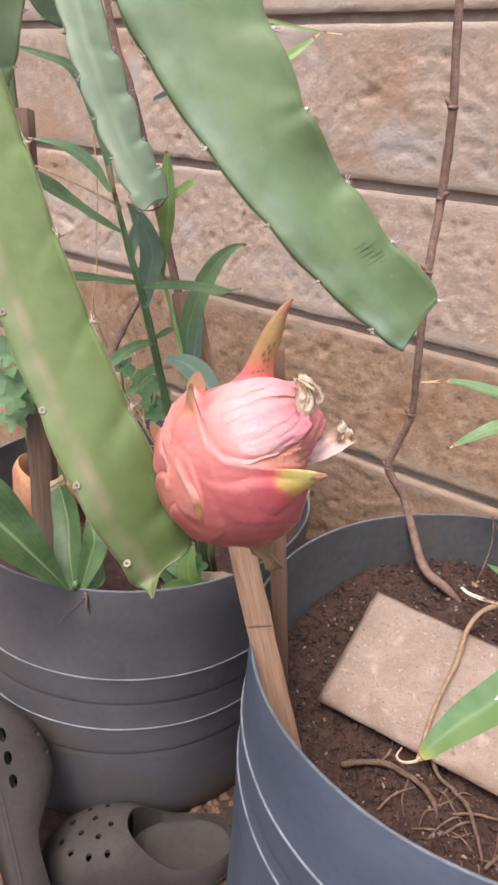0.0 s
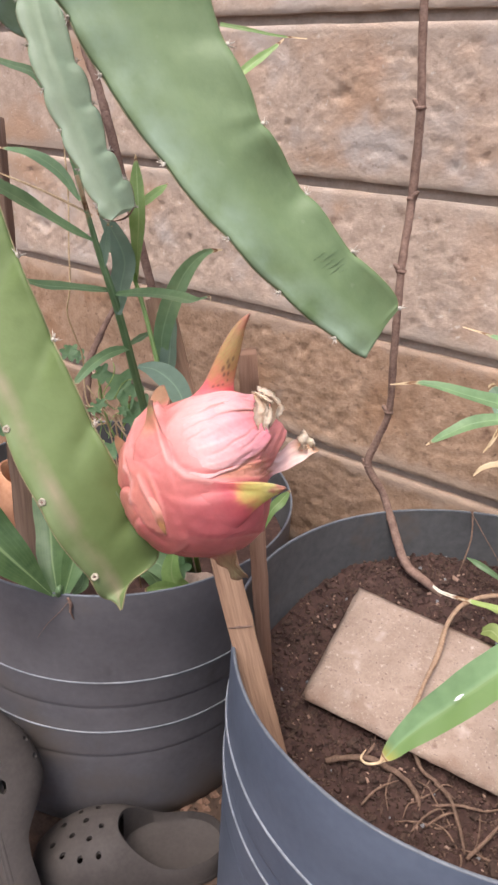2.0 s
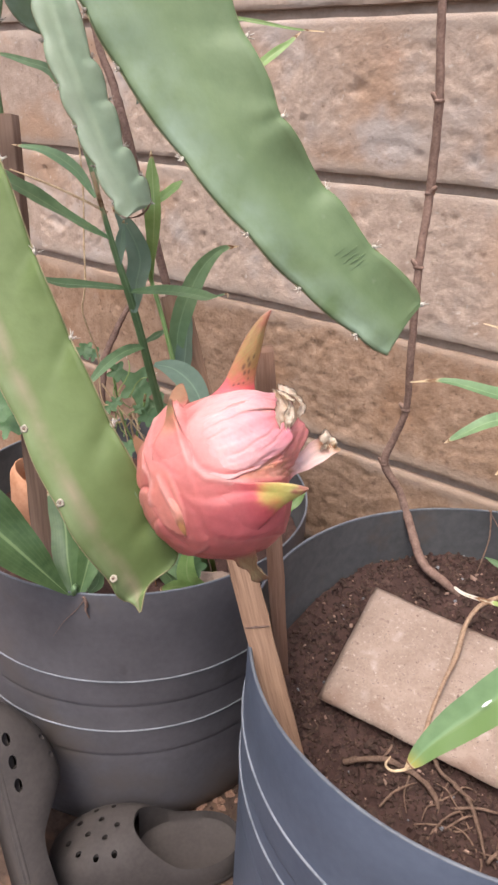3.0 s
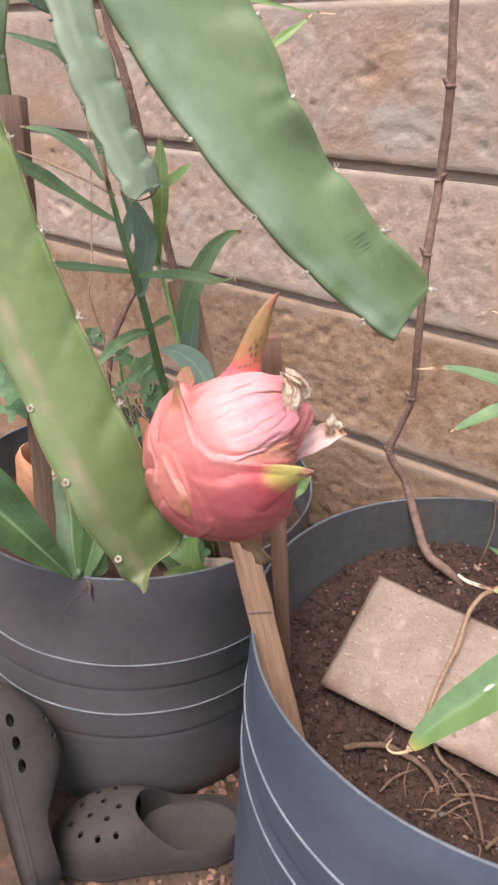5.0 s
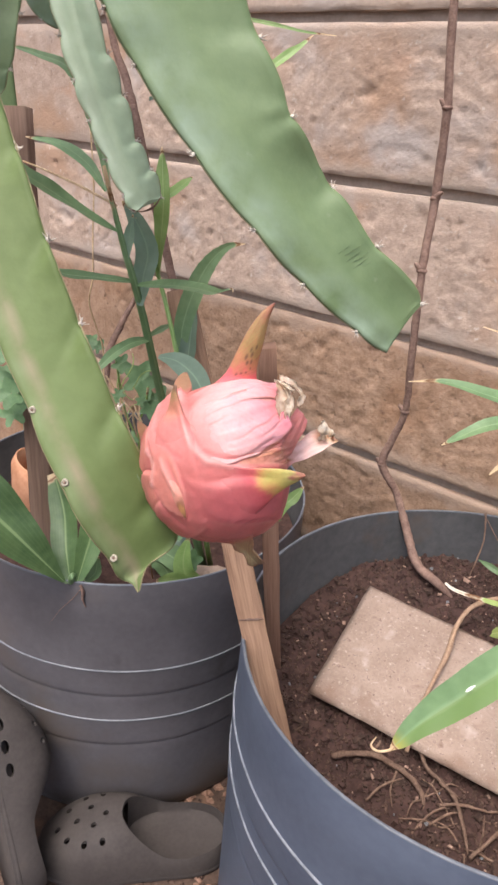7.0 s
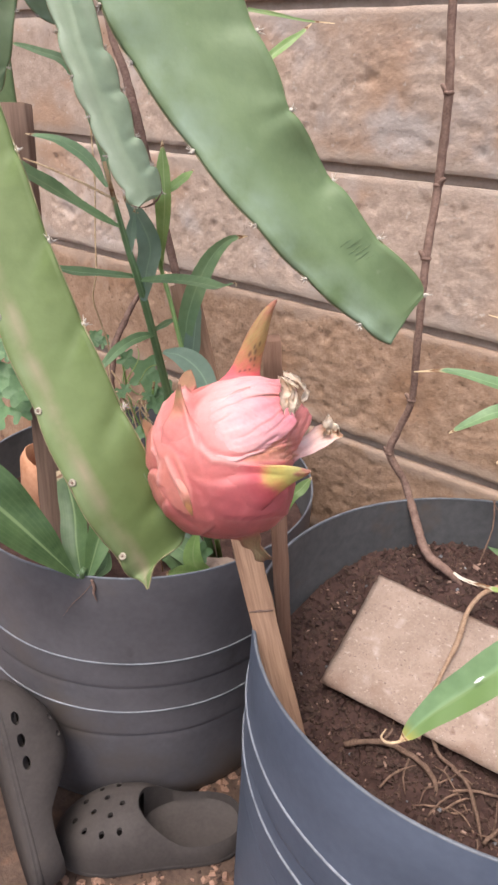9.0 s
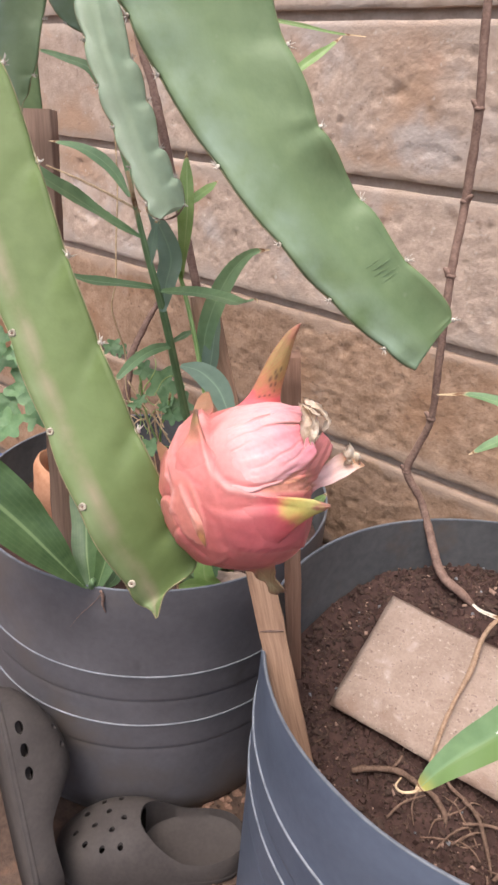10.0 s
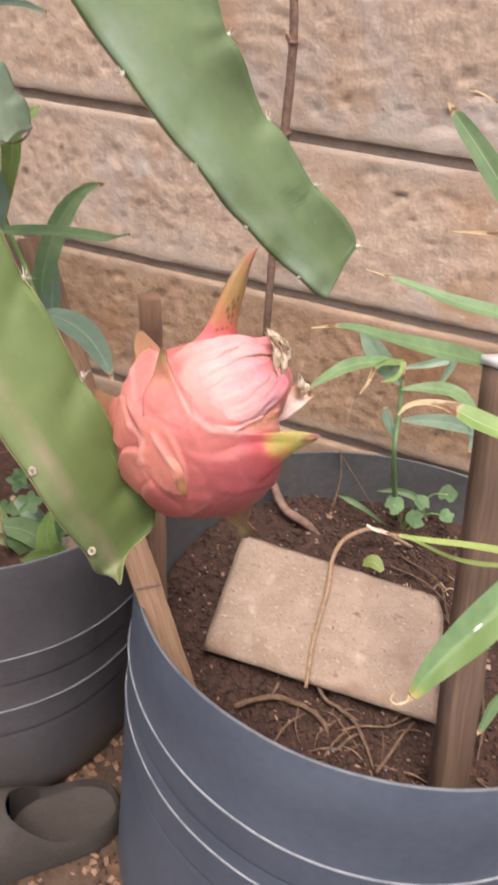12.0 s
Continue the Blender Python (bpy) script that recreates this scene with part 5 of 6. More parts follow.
leaf(cane, [(0.061, 0.524, 0.639), (0.023, 0.506, 0.639), (-0.004, 0.495, 0.644), (-0.028, 0.483, 0.656), (-0.046, 0.470, 0.665)], [0.0036, 0.0045, 0.0040, 0.0030, 0.0013], face=(-0.1, -0.4, 0.9), tone=YELLOW_LEAF)
pale_spot(cane, [(0.0034, 0.2752, 0.7522), (0.0044, 0.2762, 0.7536), (0.0050, 0.2768, 0.7545), (0.0060, 0.2778, 0.7556)], 0.0013, SPOT)
leaf(shoot, [(-0.103, 0.853, 0.665), (-0.129, 0.835, 0.668), (-0.160, 0.811, 0.662), (-0.180, 0.786, 0.650), (-0.196, 0.763, 0.638)], [0.0042, 0.0153, 0.0179, 0.0136, 0.0013], face=(-0.1, -0.7, 0.7))
leaf(shoot, [(-0.098, 0.843, 0.643), (-0.120, 0.845, 0.659), (-0.143, 0.849, 0.679), (-0.162, 0.853, 0.699)], [0.0070, 0.0253, 0.0239, 0.0070], face=(0.1, -0.9, 0.3), tone=BLUE_LEAF)
leaf(shoot, [(-0.101, 0.846, 0.672), (-0.116, 0.830, 0.673), (-0.130, 0.821, 0.664), (-0.133, 0.800, 0.649), (-0.138, 0.792, 0.637)], [0.0035, 0.0055, 0.0055, 0.0041, 0.0014], tone=PALE_LEAF, dry=0.5)
leaf(shoot, [(-0.103, 0.845, 0.671), (-0.101, 0.829, 0.662), (-0.107, 0.822, 0.654), (-0.118, 0.807, 0.653)], [0.0035, 0.0055, 0.0055, 0.0014], tone=PALE_LEAF)
leaf(shoot, [(-0.095, 0.841, 0.637), (-0.064, 0.853, 0.643), (-0.029, 0.863, 0.641), (0.005, 0.861, 0.618)], [0.0042, 0.0155, 0.0197, 0.0070], face=(0.1, -0.6, 0.8))
leaf(shoot, [(-0.085, 0.835, 0.599), (-0.053, 0.847, 0.603), (-0.019, 0.857, 0.603), (0.019, 0.863, 0.594)], [0.0043, 0.0171, 0.0199, 0.0071], face=(0.1, -0.7, 0.7), tone=BLUE_LEAF)
leaf(shoot, [(-0.002, 0.867, 0.613), (0.005, 0.860, 0.595), (0.005, 0.849, 0.575)], [0.0142, 0.0157, 0.0028], tone=BLUE_LEAF)
leaf(shoot, [(-0.100, 0.852, 0.661), (-0.072, 0.865, 0.669), (-0.046, 0.876, 0.676), (-0.054, 0.866, 0.639)], [0.0042, 0.0099, 0.0127, 0.0043], tone=BLUE_LEAF)
leaf(shoot, [(-0.089, 0.827, 0.577), (-0.097, 0.826, 0.591), (-0.105, 0.831, 0.603), (-0.109, 0.834, 0.611)], [0.0029, 0.0128, 0.0128, 0.0057], tone=BLUE_LEAF)
stalk(shoot, [(-0.062, 0.896, 0.420), (-0.082, 0.820, 0.552), (-0.090, 0.836, 0.601), (-0.101, 0.855, 0.668)], [0.0037, 0.0032, 0.0029, 0.0025])
stalk(cane, [(0.060, 0.505, 0.66), (0.062, 0.40, 0.75), (0.042, 0.325, 0.79), (0.0221, 0.2984, 0.7735)], [0.0026, 0.0026, 0.0024, 0.002])


def rod(name, label, category, points, radii, material, rough=0.12, sides=7, count=40, group="", kind=""):
    bm = bmesh.new()
    tube(bm, points, radii, sides, count, rough)
    return tagged(part(name, bm, material), label, category, group, kind)


vine = thing("woody_vine", (-0.153, 0.801, 0.42), "bare jointed brown woody stem climbing beside the wall", "vine")
VINE = [(-0.153, 0.801, 0.418), (-0.174, 0.794, 0.435), (-0.211, 0.807, 0.442), (-0.247, 0.827, 0.484), (-0.268, 0.832, 0.518), (-0.292, 0.824, 0.555), (-0.287, 0.828, 0.589), (-0.276, 0.830, 0.636), (-0.276, 0.818, 0.718), (-0.283, 0.819, 0.818), (-0.292, 0.840, 0.898), (-0.295, 0.835, 0.993), (-0.305, 0.833, 1.070), (-0.33, 0.833, 1.30)]
bm = bmesh.new()
tube(bm, VINE, [0.0030, 0.0058, 0.0062, 0.0058, 0.0053, 0.0056, 0.0050, 0.0044, 0.0047, 0.0049, 0.0051, 0.0049, 0.0047, 0.0043], 10, 150, 0.09)
part("stem", bm, BARK, vine)
for k in (5, 7, 9, 10, 11):
    bm = bmesh.new()
    p = Vector(VINE[k])
    bmesh.ops.create_icosphere(bm, subdivisions=2, radius=0.0064, matrix=Matrix.Translation(p) @ Matrix.Diagonal((1, 1, 0.55, 1)))
    for q in bm.verts:
        q.co += (q.co - p) * random.uniform(-0.1, 0.12)
    tube(bm, [p, p + Vector((-0.006 if k % 2 else 0.006, -0.003, 0.006)), p + Vector((-0.009 if k % 2 else 0.009, -0.003, 0.008))], [0.005, 0.003, 0.0015], 6, 6)
    part("node", bm, BARK, vine)

ivy = thing("creeper", (-0.52, 0.62, 0.36), "creeper with pale lobed leaves and brown tendrils", "plant")
for pts, rad, tone in (
    ([(-0.576, 0.566, 0.981), (-0.557, 0.553, 0.935), (-0.538, 0.539, 0.892), (-0.520, 0.521, 0.841), (-0.507, 0.509, 0.805), (-0.509, 0.505, 0.779), (-0.510, 0.515, 0.750), (-0.511, 0.525, 0.723), (-0.514, 0.531, 0.668), (-0.499, 0.549, 0.636), (-0.52, 0.62, 0.355)], 0.0009, STRAW),
    ([(-0.514, 0.531, 0.690), (-0.50, 0.54, 0.665), (-0.487, 0.55, 0.645), (-0.47, 0.56, 0.615)], 0.0011, STRAW),
    ([(-0.53, 0.60, 0.56), (-0.505, 0.575, 0.62), (-0.485, 0.565, 0.65), (-0.475, 0.56, 0.68)], 0.0014, PALE_LEAF),
    ([(-0.52, 0.60, 0.56), (-0.53, 0.575, 0.63), (-0.525, 0.56, 0.68), (-0.515, 0.545, 0.72)], 0.0013, PALE_LEAF),
    ([(-0.50, 0.60, 0.55), (-0.52, 0.585, 0.60), (-0.515, 0.575, 0.64), (-0.49, 0.565, 0.63)], 0.0012, STRAW),
):
    bm = bmesh.new()
    tube(bm, pts, [rad] * len(pts), 6, 50, 0.2)
    part("tendril", bm, tone, ivy)


def lobed(owner, at, size, normal, turn, tone, lobes=0.22):
    """A lobed leaf, slightly cupped."""
    n = Vector(normal).normalized()
    s = n.orthogonal().normalized()
    s = Matrix.Rotation(radians(turn), 3, n) @ s
    t = n.cross(s)
    bm = bmesh.new()
    rings = []
    for r in (0.02, 0.35, 0.7, 1.0):
        ring = []
        for k in range(30):
            a = 2 * math.pi * k / 30
            lim = 0.86 + lobes * math.cos(5 * a) * (0.4 + 0.6 * r) + 0.18 * noise.noise((math.cos(a) * 1.5, math.sin(a) * 1.5, turn * 0.37)) - (0.22 if abs(a - math.pi) < 0.25 else 0)
            q = Vector(at) + (s * math.cos(a) + t * math.sin(a)) * size * r * lim + n * size * (0.10 * r * r + 0.05 * math.sin(3 * a) * r)
            ring.append(q)
        rings.append(ring)
    skin(bm, rings, caps=False)
    part("leaf", bm, tone, owner)


IVY = mat("pale_creeper_leaf", (0.085, 0.165, 0.07), (0.16, 0.27, 0.12), 40, 0.5, 0.15, 5, vary=0.2, through_light=0.3)
for k in range(16):
    at = Vector((-0.520, 0.545, 0.640)) + Vector((0.026, 0.020, 0.0)) * random.uniform(0, 1) + Vector((0.0, 0.0, 0.06)) * random.uniform(-0.6, 0.6)
    pts = [at]
    way = Vector((random.uniform(-1, 1), random.uniform(-0.5, 0.5), random.uniform(-0.4, 1))).normalized()
    for _ in range(5):
        way = (way + Vector((random.uniform(-1, 1), random.uniform(-1, 1), random.uniform(-1, 1))) * 0.6).normalized()
        pts.append(pts[-1] + way * 0.010)
    bm = bmesh.new()
    tube(bm, pts, [0.0007] * 5 + [0.0003], 5, 24, 0.1)
    part("tendril", bm, (YELLOW_LEAF, STRAW, PALE_LEAF)[k % 3], ivy)
for at, size, turn in (((-0.4987, 0.5723, 0.6786), 0.0200, 0), ((-0.4774, 0.5761, 0.6587), 0.0150, 67), ((-0.5747, 0.5617, 0.7078), 0.0090, 134), ((-0.5664, 0.5655, 0.7040), 0.0080, 201), ((-0.519, 0.546, 0.655), 0.0071, 268), ((-0.665, 0.497, 0.648), 0.0230, 335), ((-0.698, 0.489, 0.678), 0.0200, 42), ((-0.648, 0.512, 0.626), 0.0160, 109), ((-0.666, 0.457, 0.606), 0.018, 176), ((-0.687, 0.527, 0.68), 0.019, 243), ((-0.672, 0.479, 0.628), 0.0169, 310), ((-0.57, 0.504, 0.722), 0.0069, 17), ((-0.548, 0.536, 0.718), 0.0084, 84), ((-0.45, 0.621, 0.423), 0.0136, 151)):
    lobed(ivy, at, size * 1.2, (0.45 + random.uniform(-0.2, 0.2), -0.65, 0.6 + random.uniform(-0.2, 0.2)), turn, IVY)
for corner, u, v, w, small, large, count in (
    ((-0.5986, 0.4112, 0.7458), (0.0470, 0.0394, 0.0037), (0.0348, -0.0322, -0.0992), (-0.1174, 0.0731, -0.0523), 0.0090, 0.0165, 9),
    ((-0.4884, 0.5000, 0.7491), (0.0470, 0.0393, 0.0037), (0.0350, -0.0323, -0.0997), (-0.0410, 0.0387, -0.0224), 0.0050, 0.0100, 5),
    ((-0.5741, 0.6757, 0.4496), (0.0623, 0.0235, 0.0085), (0.0276, -0.0406, -0.0902), (-0.0375, 0.0489, -0.0407), 0.0095, 0.0175, 9),
):
    for k in range(count):
        at = Vector(corner) + Vector(u) * random.random() + Vector(v) * random.random() + Vector(w) * random.random()
        lobed(ivy, at, random.uniform(small, large) * 1.2, (0.45 + random.uniform(-0.2, 0.2), -0.65, 0.6 + random.uniform(-0.2, 0.2)), random.randrange(360), IVY)

rod("bare_twig", "thin bare brown twig behind the leaves", "twig", [(-0.66, 0.72, 0.35), (-0.625, 0.63, 0.56), (-0.634, 0.640, 0.652), (-0.636, 0.664, 0.694), (-0.632, 0.691, 0.733)], [0.006, 0.0055, 0.005, 0.0045, 0.003], BARK)
rod("bare_branch", "dark bare branch standing behind the cactus stems", "branch", [(-0.50, 0.78, 0.34), (-0.53, 0.70, 0.65), (-0.597, 0.661, 0.935), (-0.615, 0.667, 0.966), (-0.634, 0.673, 0.998), (-0.659, 0.677, 1.035), (-0.70, 0.69, 1.12)], [0.007, 0.006, 0.0055, 0.0055, 0.005, 0.0045, 0.003], BARK)
rod("dry_stalk", "pale dead leaf stalk", "stalk", [(-0.56, 0.47, 0.912), (-0.524, 0.475, 0.905), (-0.489, 0.482, 0.896), (-0.447, 0.488, 0.884)], [0.0007, 0.0011, 0.0012, 0.0012], STRAW)

# ---- on the soil of the blue-grey drum ----
PALE_BARK = mat("pale_twig_bark", (0.22, 0.14, 0.09), (0.40, 0.27, 0.18), 120, 0.85, 0.4, 4, vary=0.1, spec=0.2)
rod("fallen_twig", "thin crooked twig lying across the slab", "twig", [(-0.096, 0.565, 0.385), (-0.104, 0.606, 0.406), (-0.108, 0.647, 0.419), (-0.110, 0.681, 0.429), (-0.118, 0.727, 0.442), (-0.111, 0.763, 0.452), (-0.080, 0.800, 0.455), (-0.03, 0.83, 0.425)], [0.0022, 0.0024, 0.0024, 0.0034, 0.0027, 0.003, 0.003, 0.0024], PALE_BARK)
def root(pts, rad):
    rod("dry_root", "dry brown root lying on the soil", "root", pts, [rad * 0.8] + [rad * random.uniform(0.62, 0.85) for _ in pts[2:]] + [rad * 0.3], ROOT, 0.28, count=30, group="roots and twigs on the soil")


for pts, rad in (
    ([(-0.1614, 0.5297, 0.358), (-0.1443, 0.5406, 0.366), (-0.1251, 0.5537, 0.367), (-0.1037, 0.5562, 0.367), (-0.0809, 0.5545, 0.366), (-0.0644, 0.5458, 0.362), (-0.0583, 0.5357, 0.355)], 0.0042),
    ([(-0.1088, 0.5112, 0.352), (-0.1044, 0.5281, 0.358), (-0.0970, 0.5400, 0.362), (-0.0883, 0.5508, 0.365)], 0.0017),
    ([(-0.0978, 0.5532, 0.365), (-0.0944, 0.5351, 0.359), (-0.0844, 0.5209, 0.354)], 0.0015),
    ([(-0.1296, 0.5521, 0.366), (-0.1272, 0.5692, 0.370), (-0.1323, 0.5846, 0.372)], 0.0017),
    ([(-0.0921, 0.5857, 0.383), (-0.0744, 0.5727, 0.372), (-0.0545, 0.5692, 0.369), (-0.0353, 0.5592, 0.367), (-0.0183, 0.5397, 0.361), (-0.0063, 0.5244, 0.354)], 0.0030),
    ([(-0.0568, 0.5676, 0.369), (-0.0431, 0.5637, 0.370), (-0.0336, 0.5657, 0.366)], 0.0022),
    ([(-0.0572, 0.5098, 0.351), (-0.0528, 0.5281, 0.359), (-0.0453, 0.5428, 0.364), (-0.0376, 0.5513, 0.363)], 0.0015),
    ([(-0.0033, 0.5193, 0.356), (0.0058, 0.5421, 0.364), (0.0128, 0.5637, 0.370), (0.0226, 0.5884, 0.372)], 0.0024),
    ([(0.0090, 0.5284, 0.358), (0.0320, 0.5289, 0.362), (0.0549, 0.5283, 0.357)], 0.0020),
    ([(-0.0501, 0.5476, 0.361), (-0.0288, 0.5596, 0.367), (-0.0010, 0.5709, 0.370), (0.0234, 0.5995, 0.375), (0.0431, 0.6262, 0.380)], 0.0019),
    ([(-0.0470, 0.5268, 0.356), (-0.0367, 0.5435, 0.363), (-0.0273, 0.5537, 0.364)], 0.0017),
    ([(0.0784, 0.6372, 0.41), (0.0885, 0.6075, 0.39), (0.0898, 0.5763, 0.374), (0.0892, 0.5521, 0.362)], 0.0018),
    ([(-0.2113, 0.5296, 0.357), (-0.2063, 0.5384, 0.362), (-0.2049, 0.5473, 0.364), (-0.2130, 0.5538, 0.362)], 0.0012),
):
    root(pts, rad)
for pts, rad in (
    ([(0.02, 0.62, 0.385), (0.04, 0.66, 0.40), (0.02, 0.70, 0.405), (-0.01, 0.74, 0.41)], 0.0016),
    ([(0.00, 0.75, 0.412), (0.03, 0.72, 0.415), (0.06, 0.68, 0.395)], 0.0014),
    ([(-0.05, 0.78, 0.42), (0.00, 0.76, 0.425), (0.05, 0.73, 0.41)], 0.0014),
    ([(-0.04, 0.80, 0.425), (0.01, 0.77, 0.428), (0.03, 0.74, 0.41), (0.045, 0.70, 0.40)], 0.0018),
    ([(-0.163, 0.905, 0.498), (-0.152, 0.885, 0.47), (-0.150, 0.865, 0.445), (-0.152, 0.855, 0.418)], 0.0016),
    ([(-0.165, 0.90, 0.50), (-0.125, 0.88, 0.47), (-0.074, 0.87, 0.42)], 0.0008),
):
    root(pts, rad)

for k in range(44):
    x, y = (random.uniform(-0.10, 0.13), random.uniform(0.47, 0.60)) if k < 28 else (random.uniform(-0.06, 0.08), random.uniform(0.72, 0.79))
    a = random.uniform(0, 6.3)
    pts = []
    for j in range(5):
        if math.hypot(x - RD[0], y - RD[1]) > RR - 0.02:
            break
        pts.append((x, y, soil_height(x, y) + 0.003 + 0.003 * math.sin(j * 1.7 + k)))
        a += random.uniform(-0.7, 0.7)
        x, y = x + 0.014 * math.cos(a), y + 0.014 * math.sin(a)
    if len(pts) > 2:
        rod("dry_root", "thin dry rootlet lying on the soil", "root", pts, [0.0007] + [0.0010] * (len(pts) - 2) + [0.0004], ROOT if k < 28 or k % 2 else STRAW, 0.25, 5, 16, "roots and twigs on the soil")

weed = thing("weed_seedling", (-0.05, 0.88, 0.415), "small weed with round soft green leaves", "plant")
for at, size, turn in (((-0.068, 0.850, 0.468), 0.016, 10), ((-0.034, 0.868, 0.474), 0.013, 80), ((-0.037, 0.838, 0.464), 0.016, 150), ((-0.004, 0.890, 0.486), 0.015, 30), ((0.002, 0.870, 0.464), 0.012, 200)):
    bm = bmesh.new()
    tube(bm, [(-0.05 + random.uniform(-0.01, 0.01), 0.88, 0.41), ((at[0] - 0.05) / 2, (at[1] + 0.88) / 2, at[2] - 0.01), at], [0.0012, 0.001, 0.0008], 6, 12)
    part("stem", bm, PALE_LEAF, weed)
    lobed(weed, at, size, (0.1 + random.uniform(-0.2, 0.2), -0.55, 0.75), turn, IVY, 0.03)
leaf(weed, [(-0.145, 0.855, 0.455), (-0.125, 0.845, 0.458), (-0.10, 0.85, 0.447), (-0.07, 0.87, 0.42)], [0.001, 0.008, 0.006, 0.003])
leaf(weed, [(-0.097, 0.889, 0.460), (-0.07, 0.895, 0.466), (-0.04, 0.895, 0.462), (-0.02, 0.90, 0.43)], [0.001, 0.009, 0.010, 0.003])
bm = bmesh.new()
blade(bm, [(-0.082, 0.742, 0.438), (-0.070, 0.740, 0.446), (-0.056, 0.735, 0.440)], [0.010, 0.022, 0.008], (0.1, -0.3, 0.9), fold=0.2)
tagged(part("fallen_leaf", bm, YELLOW_LEAF), "small yellowing leaf at the edge of the slab", "leaf")

# ---- in the dark drum ----
bm = bmesh.new()
rings = []
for r, z in ((0.001, 0.347), (0.036, 0.347), (0.046, 0.375), (0.052, 0.405), (0.050, 0.432), (0.042, 0.446), (0.040, 0.446), (0.044, 0.430), (0.044, 0.405), (0.030, 0.372), (0.001, 0.366)):
    rings.append([(-0.772 + r * math.cos(a) * (1 + 0.05 * noise.noise((math.cos(a) * 2, math.sin(a) * 2, z * 30))), 0.628 + r * math.sin(a), z - 0.018 * math.cos(a - 0.6) * (z > 0.43)) for a in np.linspace(0, 2 * math.pi, 40, endpoint=False)])
skin(bm, rings)
tagged(part("clay_pot", bm, CLAY), "small round orange clay pot on the drum soil", "pot")
bm = bmesh.new()
slab(bm, (-0.455, 0.625, 0.372), (-0.40, 0.655, 0.378), 0.06, 0.03, (0.2, -0.5, 0.8), wobble=0.002, count=6)
tagged(part("clay_brick", bm, CONCRETE), "pale broken brick on the soil of the drum", "brick")


rod("dry_root", "dark shrivelled root hanging over the rim of the drum", "root", [(-0.4972, 0.4720, 0.4377), (-0.4946, 0.4737, 0.4288), (-0.4956, 0.4731, 0.4175), (-0.4925, 0.4751, 0.4059)], [0.0016, 0.0022, 0.0014, 0.0006], BARK, 0.3, 6, 16)
rod("dry_root", "hair-thin root hanging down the side of the drum", "root", [(-0.4977, 0.4730, 0.4319), (-0.5074, 0.4671, 0.4147), (-0.5212, 0.4597, 0.3958), (-0.5366, 0.4526, 0.3683)], [0.0005, 0.0004, 0.0003, 0.0002], BARK, 0.2, 5, 16)

# ---- clogs ----
def foot(s, inset=0.0):
    """Half width and height of a clog at s, from the toe (0) to the heel (1)."""
    ends = max(0.0, 1 - abs(2 * s - 1) ** 3.4) ** 0.5
    wide = 0.053 - 0.006 * math.sin(math.pi * min(1.0, max(0.0, (s - 0.28) / 0.62))) - 0.007 * max(0.0, s - 0.5)
    tall = 0.040 + 0.032 * math.sin(math.pi * min(1.0, s / 0.84)) ** 0.9 if s < 0.46 else 0.072 - 0.026 * min(1.0, (s - 0.46) / 0.20) + 0.010 * max(0.0, (s - 0.72) / 0.28)
    return max(0.004, wide * (0.1 + 0.9 * ends) - inset), max(0.012, tall * (0.35 + 0.65 * ends) - inset)


def last_shape(bm, inset, first, end, floor):
    rings = []
    for k in range(41):
        s = first + (end - first) * k / 40
        w, h = foot(s, inset)
        x = 0.125 * (1 - 2 * s)
        ring = []
        for j in range(25):
            a = math.pi * j / 24
            cx, sx = math.cos(a), math.sin(a)
            ring.append((x, w * math.copysign(abs(cx) ** 0.62, cx), floor + (h - floor) * sx**0.75))
        rings.append(ring)
    skin(bm, rings)


def cut_away(ob, bm):
    """Takes the closed shape bm out of ob."""
    bmesh.ops.recalc_face_normals(bm, faces=bm.faces)
    me = bpy.data.meshes.new("tool")
    bm.to_mesh(me)
    bm.free()
    tool = new("tool", me)
    md = ob.modifiers.new("cut", "BOOLEAN")
    md.operation, md.object, md.solver = "DIFFERENCE", tool, "EXACT"
    bpy.context.view_layer.update()
    done = bpy.data.meshes.new_from_object(ob.evaluated_get(bpy.context.evaluated_depsgraph_get()))
    ob.modifiers.clear()
    ob.data = done
    bpy.data.objects.remove(tool)


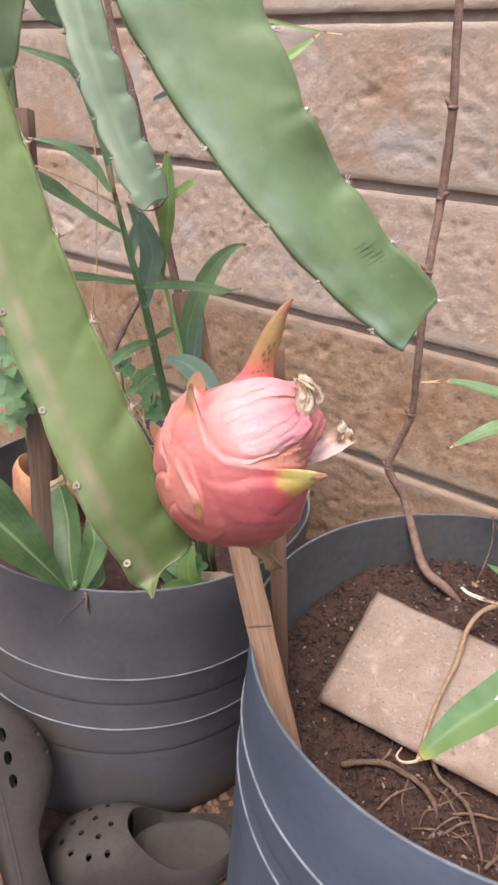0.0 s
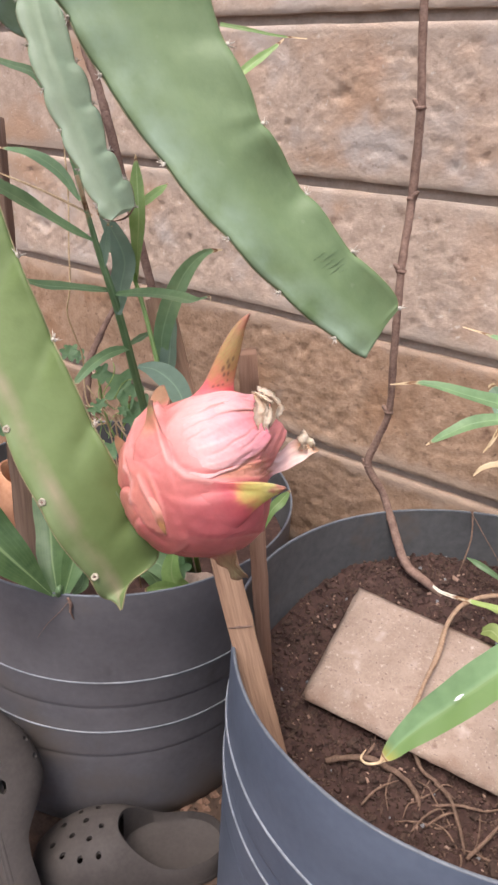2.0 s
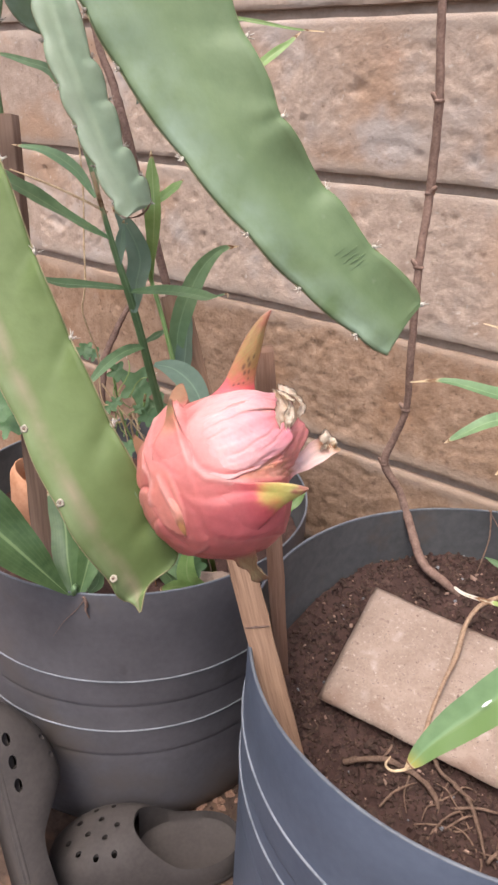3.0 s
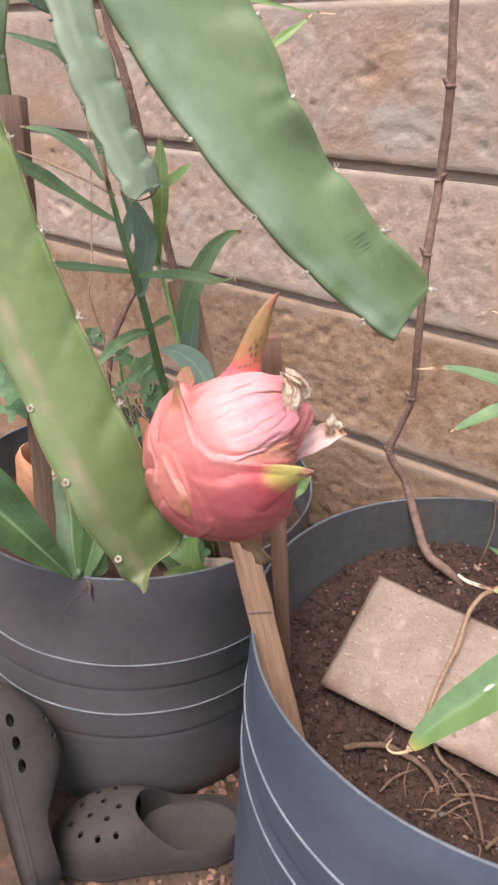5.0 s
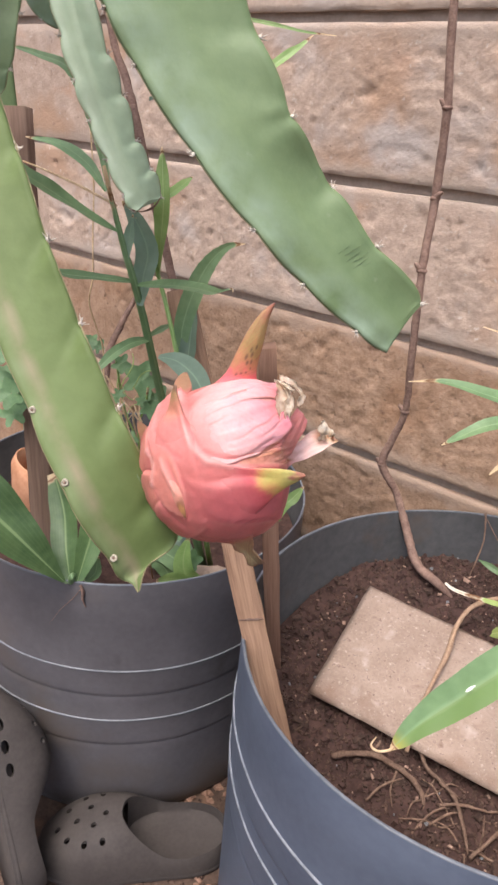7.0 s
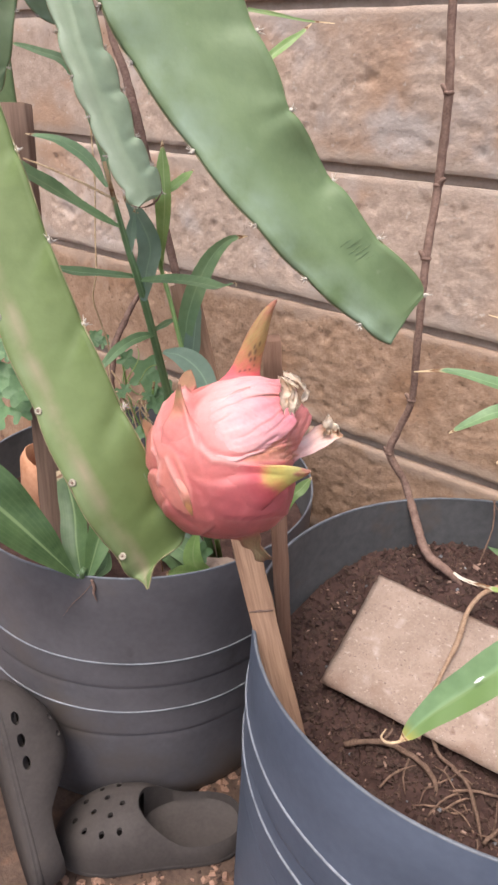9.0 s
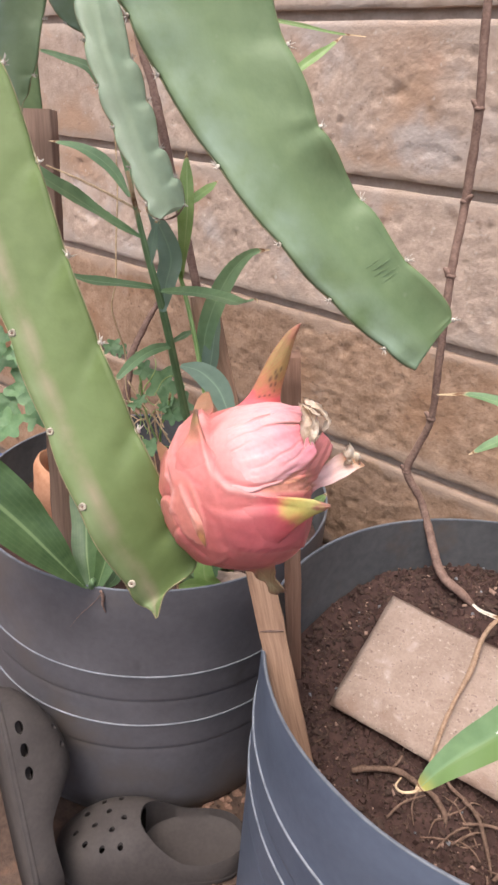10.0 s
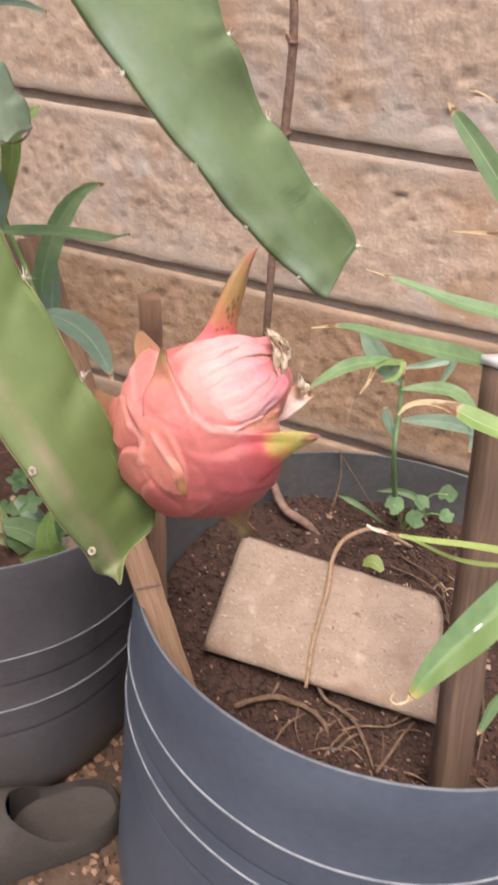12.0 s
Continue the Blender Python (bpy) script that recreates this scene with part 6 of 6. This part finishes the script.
def clog(vents):
    ob = thing("clog", (0, 0, 0), "grey-brown foam clog with round vent holes lying on the ground", "shoe", group="pair of clogs")
    bm = bmesh.new()
    last_shape(bm, 0.0, 0.0, 1.0, 0.0)
    bmesh.ops.recalc_face_normals(bm, faces=bm.faces)
    upper = part("upper", bm, RUBBER, ob)
    bm = bmesh.new()
    last_shape(bm, 0.006, 0.05, 0.46, 0.022)
    cut_away(upper, bm)
    bm = bmesh.new()
    rings = []
    for z, g in ((0.014, 0.86), (0.018, 0.97), (0.040, 1.00), (0.09, 1.05)):
        ring = []
        for k in range(48):
            a = 2 * math.pi * k / 48
            cx, sx = math.cos(a), math.sin(a)
            ring.append((-0.052 + 0.066 * g * math.copysign(abs(cx) ** 0.95, cx), 0.0400 * g * math.copysign(abs(sx) ** 0.85, sx) * (1 - 0.06 * cx), z))
        rings.append(ring)
    skin(bm, rings)
    cut_away(upper, bm)
    bm = bmesh.new()
    for x, y in ((0.096, 0.004), (0.084, -0.015), (0.082, 0.021), (0.072, 0.003), (0.064, -0.026), (0.060, 0.030), (0.056, -0.010), (0.050, 0.013), (0.042, -0.026), (0.036, 0.001), (0.038, 0.030)):
        bmesh.ops.create_cone(bm, cap_ends=True, segments=14, radius1=0.0036, radius2=0.0036, depth=0.06, matrix=Matrix.Translation((x, y * 1.12, 0.064)))
    for x in (0.074, 0.048, 0.022):
        bmesh.ops.create_cone(bm, cap_ends=True, segments=14, radius1=0.006, radius2=0.006, depth=0.03, matrix=Matrix.Translation((x, 0.052 * vents, 0.019)) @ Matrix.Rotation(radians(90), 4, "X") @ Matrix.Diagonal((1.3, 0.75, 1, 1)))
    cut_away(upper, bm)
    upper.data.shade_smooth()
    upper.data.set_sharp_from_angle(angle=radians(45))
    bm = bmesh.new()
    rings = []
    for k in range(41):
        s = k / 40
        w, h = foot(s)
        x = 0.1255 * (1 - 2 * s)
        rings.append([(x, -w + 0.0005, 0.008), (x, -w - 0.0004, 0.004), (x, -w + 0.002, -0.002), (x, w - 0.002, -0.002), (x, w + 0.0004, 0.004), (x, w - 0.0005, 0.008)])
    skin(bm, rings)
    part("sole", bm, RUBBER, ob)
    return ob


first = clog(-1)
first.matrix_basis = Matrix.Translation((-0.409, 0.482, 0.024)) @ Matrix.Rotation(math.atan2(-0.171, -0.178), 4, "Z") @ Matrix.Diagonal((1.08, 1.08, 1.08, 1))
toe = Vector((-0.155, 0.055, 0.175)).normalized()
side = Vector((0.55, -0.31, 0.78))
side = (side - toe * side.dot(toe)).normalized()
side = Matrix.Rotation(radians(8), 3, toe) @ side
up = toe.cross(side)
second = clog(1)
second.matrix_basis = Matrix.Translation((-0.547, 0.353, 0.142)) @ Matrix((toe, side, up)).transposed().to_4x4() @ Matrix.Diagonal((1.10, 1.20, 1.15, 1))
tagged(second, "grey-brown foam clog propped toe up against the dark drum")

# ---- blue tub at the side ----
bm = bmesh.new()
lathe(bm, (-1.03, 0.60), [(0.01, 0.010), (0.125, 0.010), (0.135, 0.02), (0.16, 0.28), (0.168, 0.285), (0.168, 0.295), (0.156, 0.293), (0.13, 0.02), (0.01, 0.016)], 64)
tagged(part("blue_tub", bm, BLUE), "blue plastic tub standing beside the dark drum", "tub")


# ---- litter ----
def scatter(name, label, material, spots, size, flat=0.5, kind="stuff"):
    """Small angular bits, joined."""
    verts, faces = [], []
    for p in spots:
        s = size * random.uniform(0.5, 1.5)
        e = Euler((random.uniform(-0.6, 0.6), random.uniform(-0.6, 0.6), random.uniform(0, 6.3))).to_matrix()
        base = len(verts)
        for q in ((-1, -0.6, -1), (1, -0.7, -1), (0.9, 0.6, -1), (-0.8, 0.7, -1), (-0.7, -0.4, 1), (0.6, -0.5, 1), (0.7, 0.4, 1), (-0.6, 0.5, 1)):
            w = Vector((q[0] * random.uniform(0.7, 1.2), q[1] * random.uniform(0.6, 1.2), q[2] * flat)) * s
            verts.append(Vector(p) + e @ w)
        faces += [tuple(base + i for i in f) for f in ((3, 2, 1, 0), (4, 5, 6, 7), (0, 1, 5, 4), (1, 2, 6, 5), (2, 3, 7, 6), (3, 0, 4, 7))]
    me = bpy.data.meshes.new(name)
    me.from_pydata(verts, [], faces)
    me.materials.append(material)
    return tagged(new(name, me), label, "litter", kind=kind)


random.seed(17)


def in_drum(n, lift=0.002):
    out = []
    while len(out) < n:
        a, r = random.uniform(0, 6.283), (RR - 0.014) * math.sqrt(random.random())
        x, y = RD[0] + r * math.cos(a), RD[1] + r * math.sin(a)
        out.append((x, y, soil_height(x, y) + lift))
    return out


DARK_BIT = mat("dark_soil_crumbs", (0.03, 0.019, 0.015), (0.095, 0.058, 0.045), 200, 0.95, 0.3, vary=0.0, spec=0.2)
CRUMB = mat("mixed_soil_crumbs", (0.02, 0.013, 0.011), (0.14, 0.085, 0.066), 60, 0.95, 0.3, vary=0.0, spec=0.2)
PALE_BIT = mat("pale_wood_chips", (0.20, 0.12, 0.09), (0.44, 0.30, 0.23), 40, 0.9, 0.2, vary=0.0, spec=0.2)
GREY_BIT = mat("grey_grit", (0.13, 0.13, 0.14), (0.25, 0.25, 0.26), 90, 0.9, 0.2, vary=0.0, spec=0.2)
RED_BIT = mat("red_brown_stones", (0.16, 0.088, 0.062), (0.32, 0.195, 0.14), 40, 0.9, 0.3, vary=0.0, spec=0.2)
scatter("soil_crumbs", "dark crumbs of soil", CRUMB, in_drum(9000, 0.001), 0.0017, 0.8)
scatter("soil_crumbs", "coarse brown lumps of soil", SOIL, in_drum(1100, 0.001), 0.004, 0.7)
scatter("wood_chips", "pale chips and leaf scraps on the soil", PALE_BIT, in_drum(330, 0.003), 0.0018, 0.3)
scatter("leaf_scraps", "pale curled leaf scraps on the soil", PALE_BIT, in_drum(22, 0.004), 0.0045, 0.12)
scatter("bark_flakes", "dark brown bark flakes and rotted leaf on the soil", DARK_BIT, in_drum(420, 0.003), 0.0055, 0.16)
scatter("grit", "grey grit on the soil", GREY_BIT, in_drum(110, 0.002), 0.0018, 0.6)
spots = []
while len(spots) < 1100:
    x, y = random.uniform(-0.75, 0.05), random.uniform(0.30, 0.75)
    if (x - RD[0]) ** 2 + (y - RD[1]) ** 2 > 0.283**2 and (x - LD[0]) ** 2 + (y - LD[1]) ** 2 > 0.25**2:
        spots.append((x, y, rise(x, y) + 0.001))
scatter("gravel", "red-brown stones and chips on the ground", RED_BIT, [s for s in spots[:600] if s[0] > -0.46], 0.0055, 0.4)
scatter("gravel", "dark crumbs and grit on the ground", DARK_BIT, [s for s in spots[500:] if s[0] > -0.50], 0.0032, 0.5)
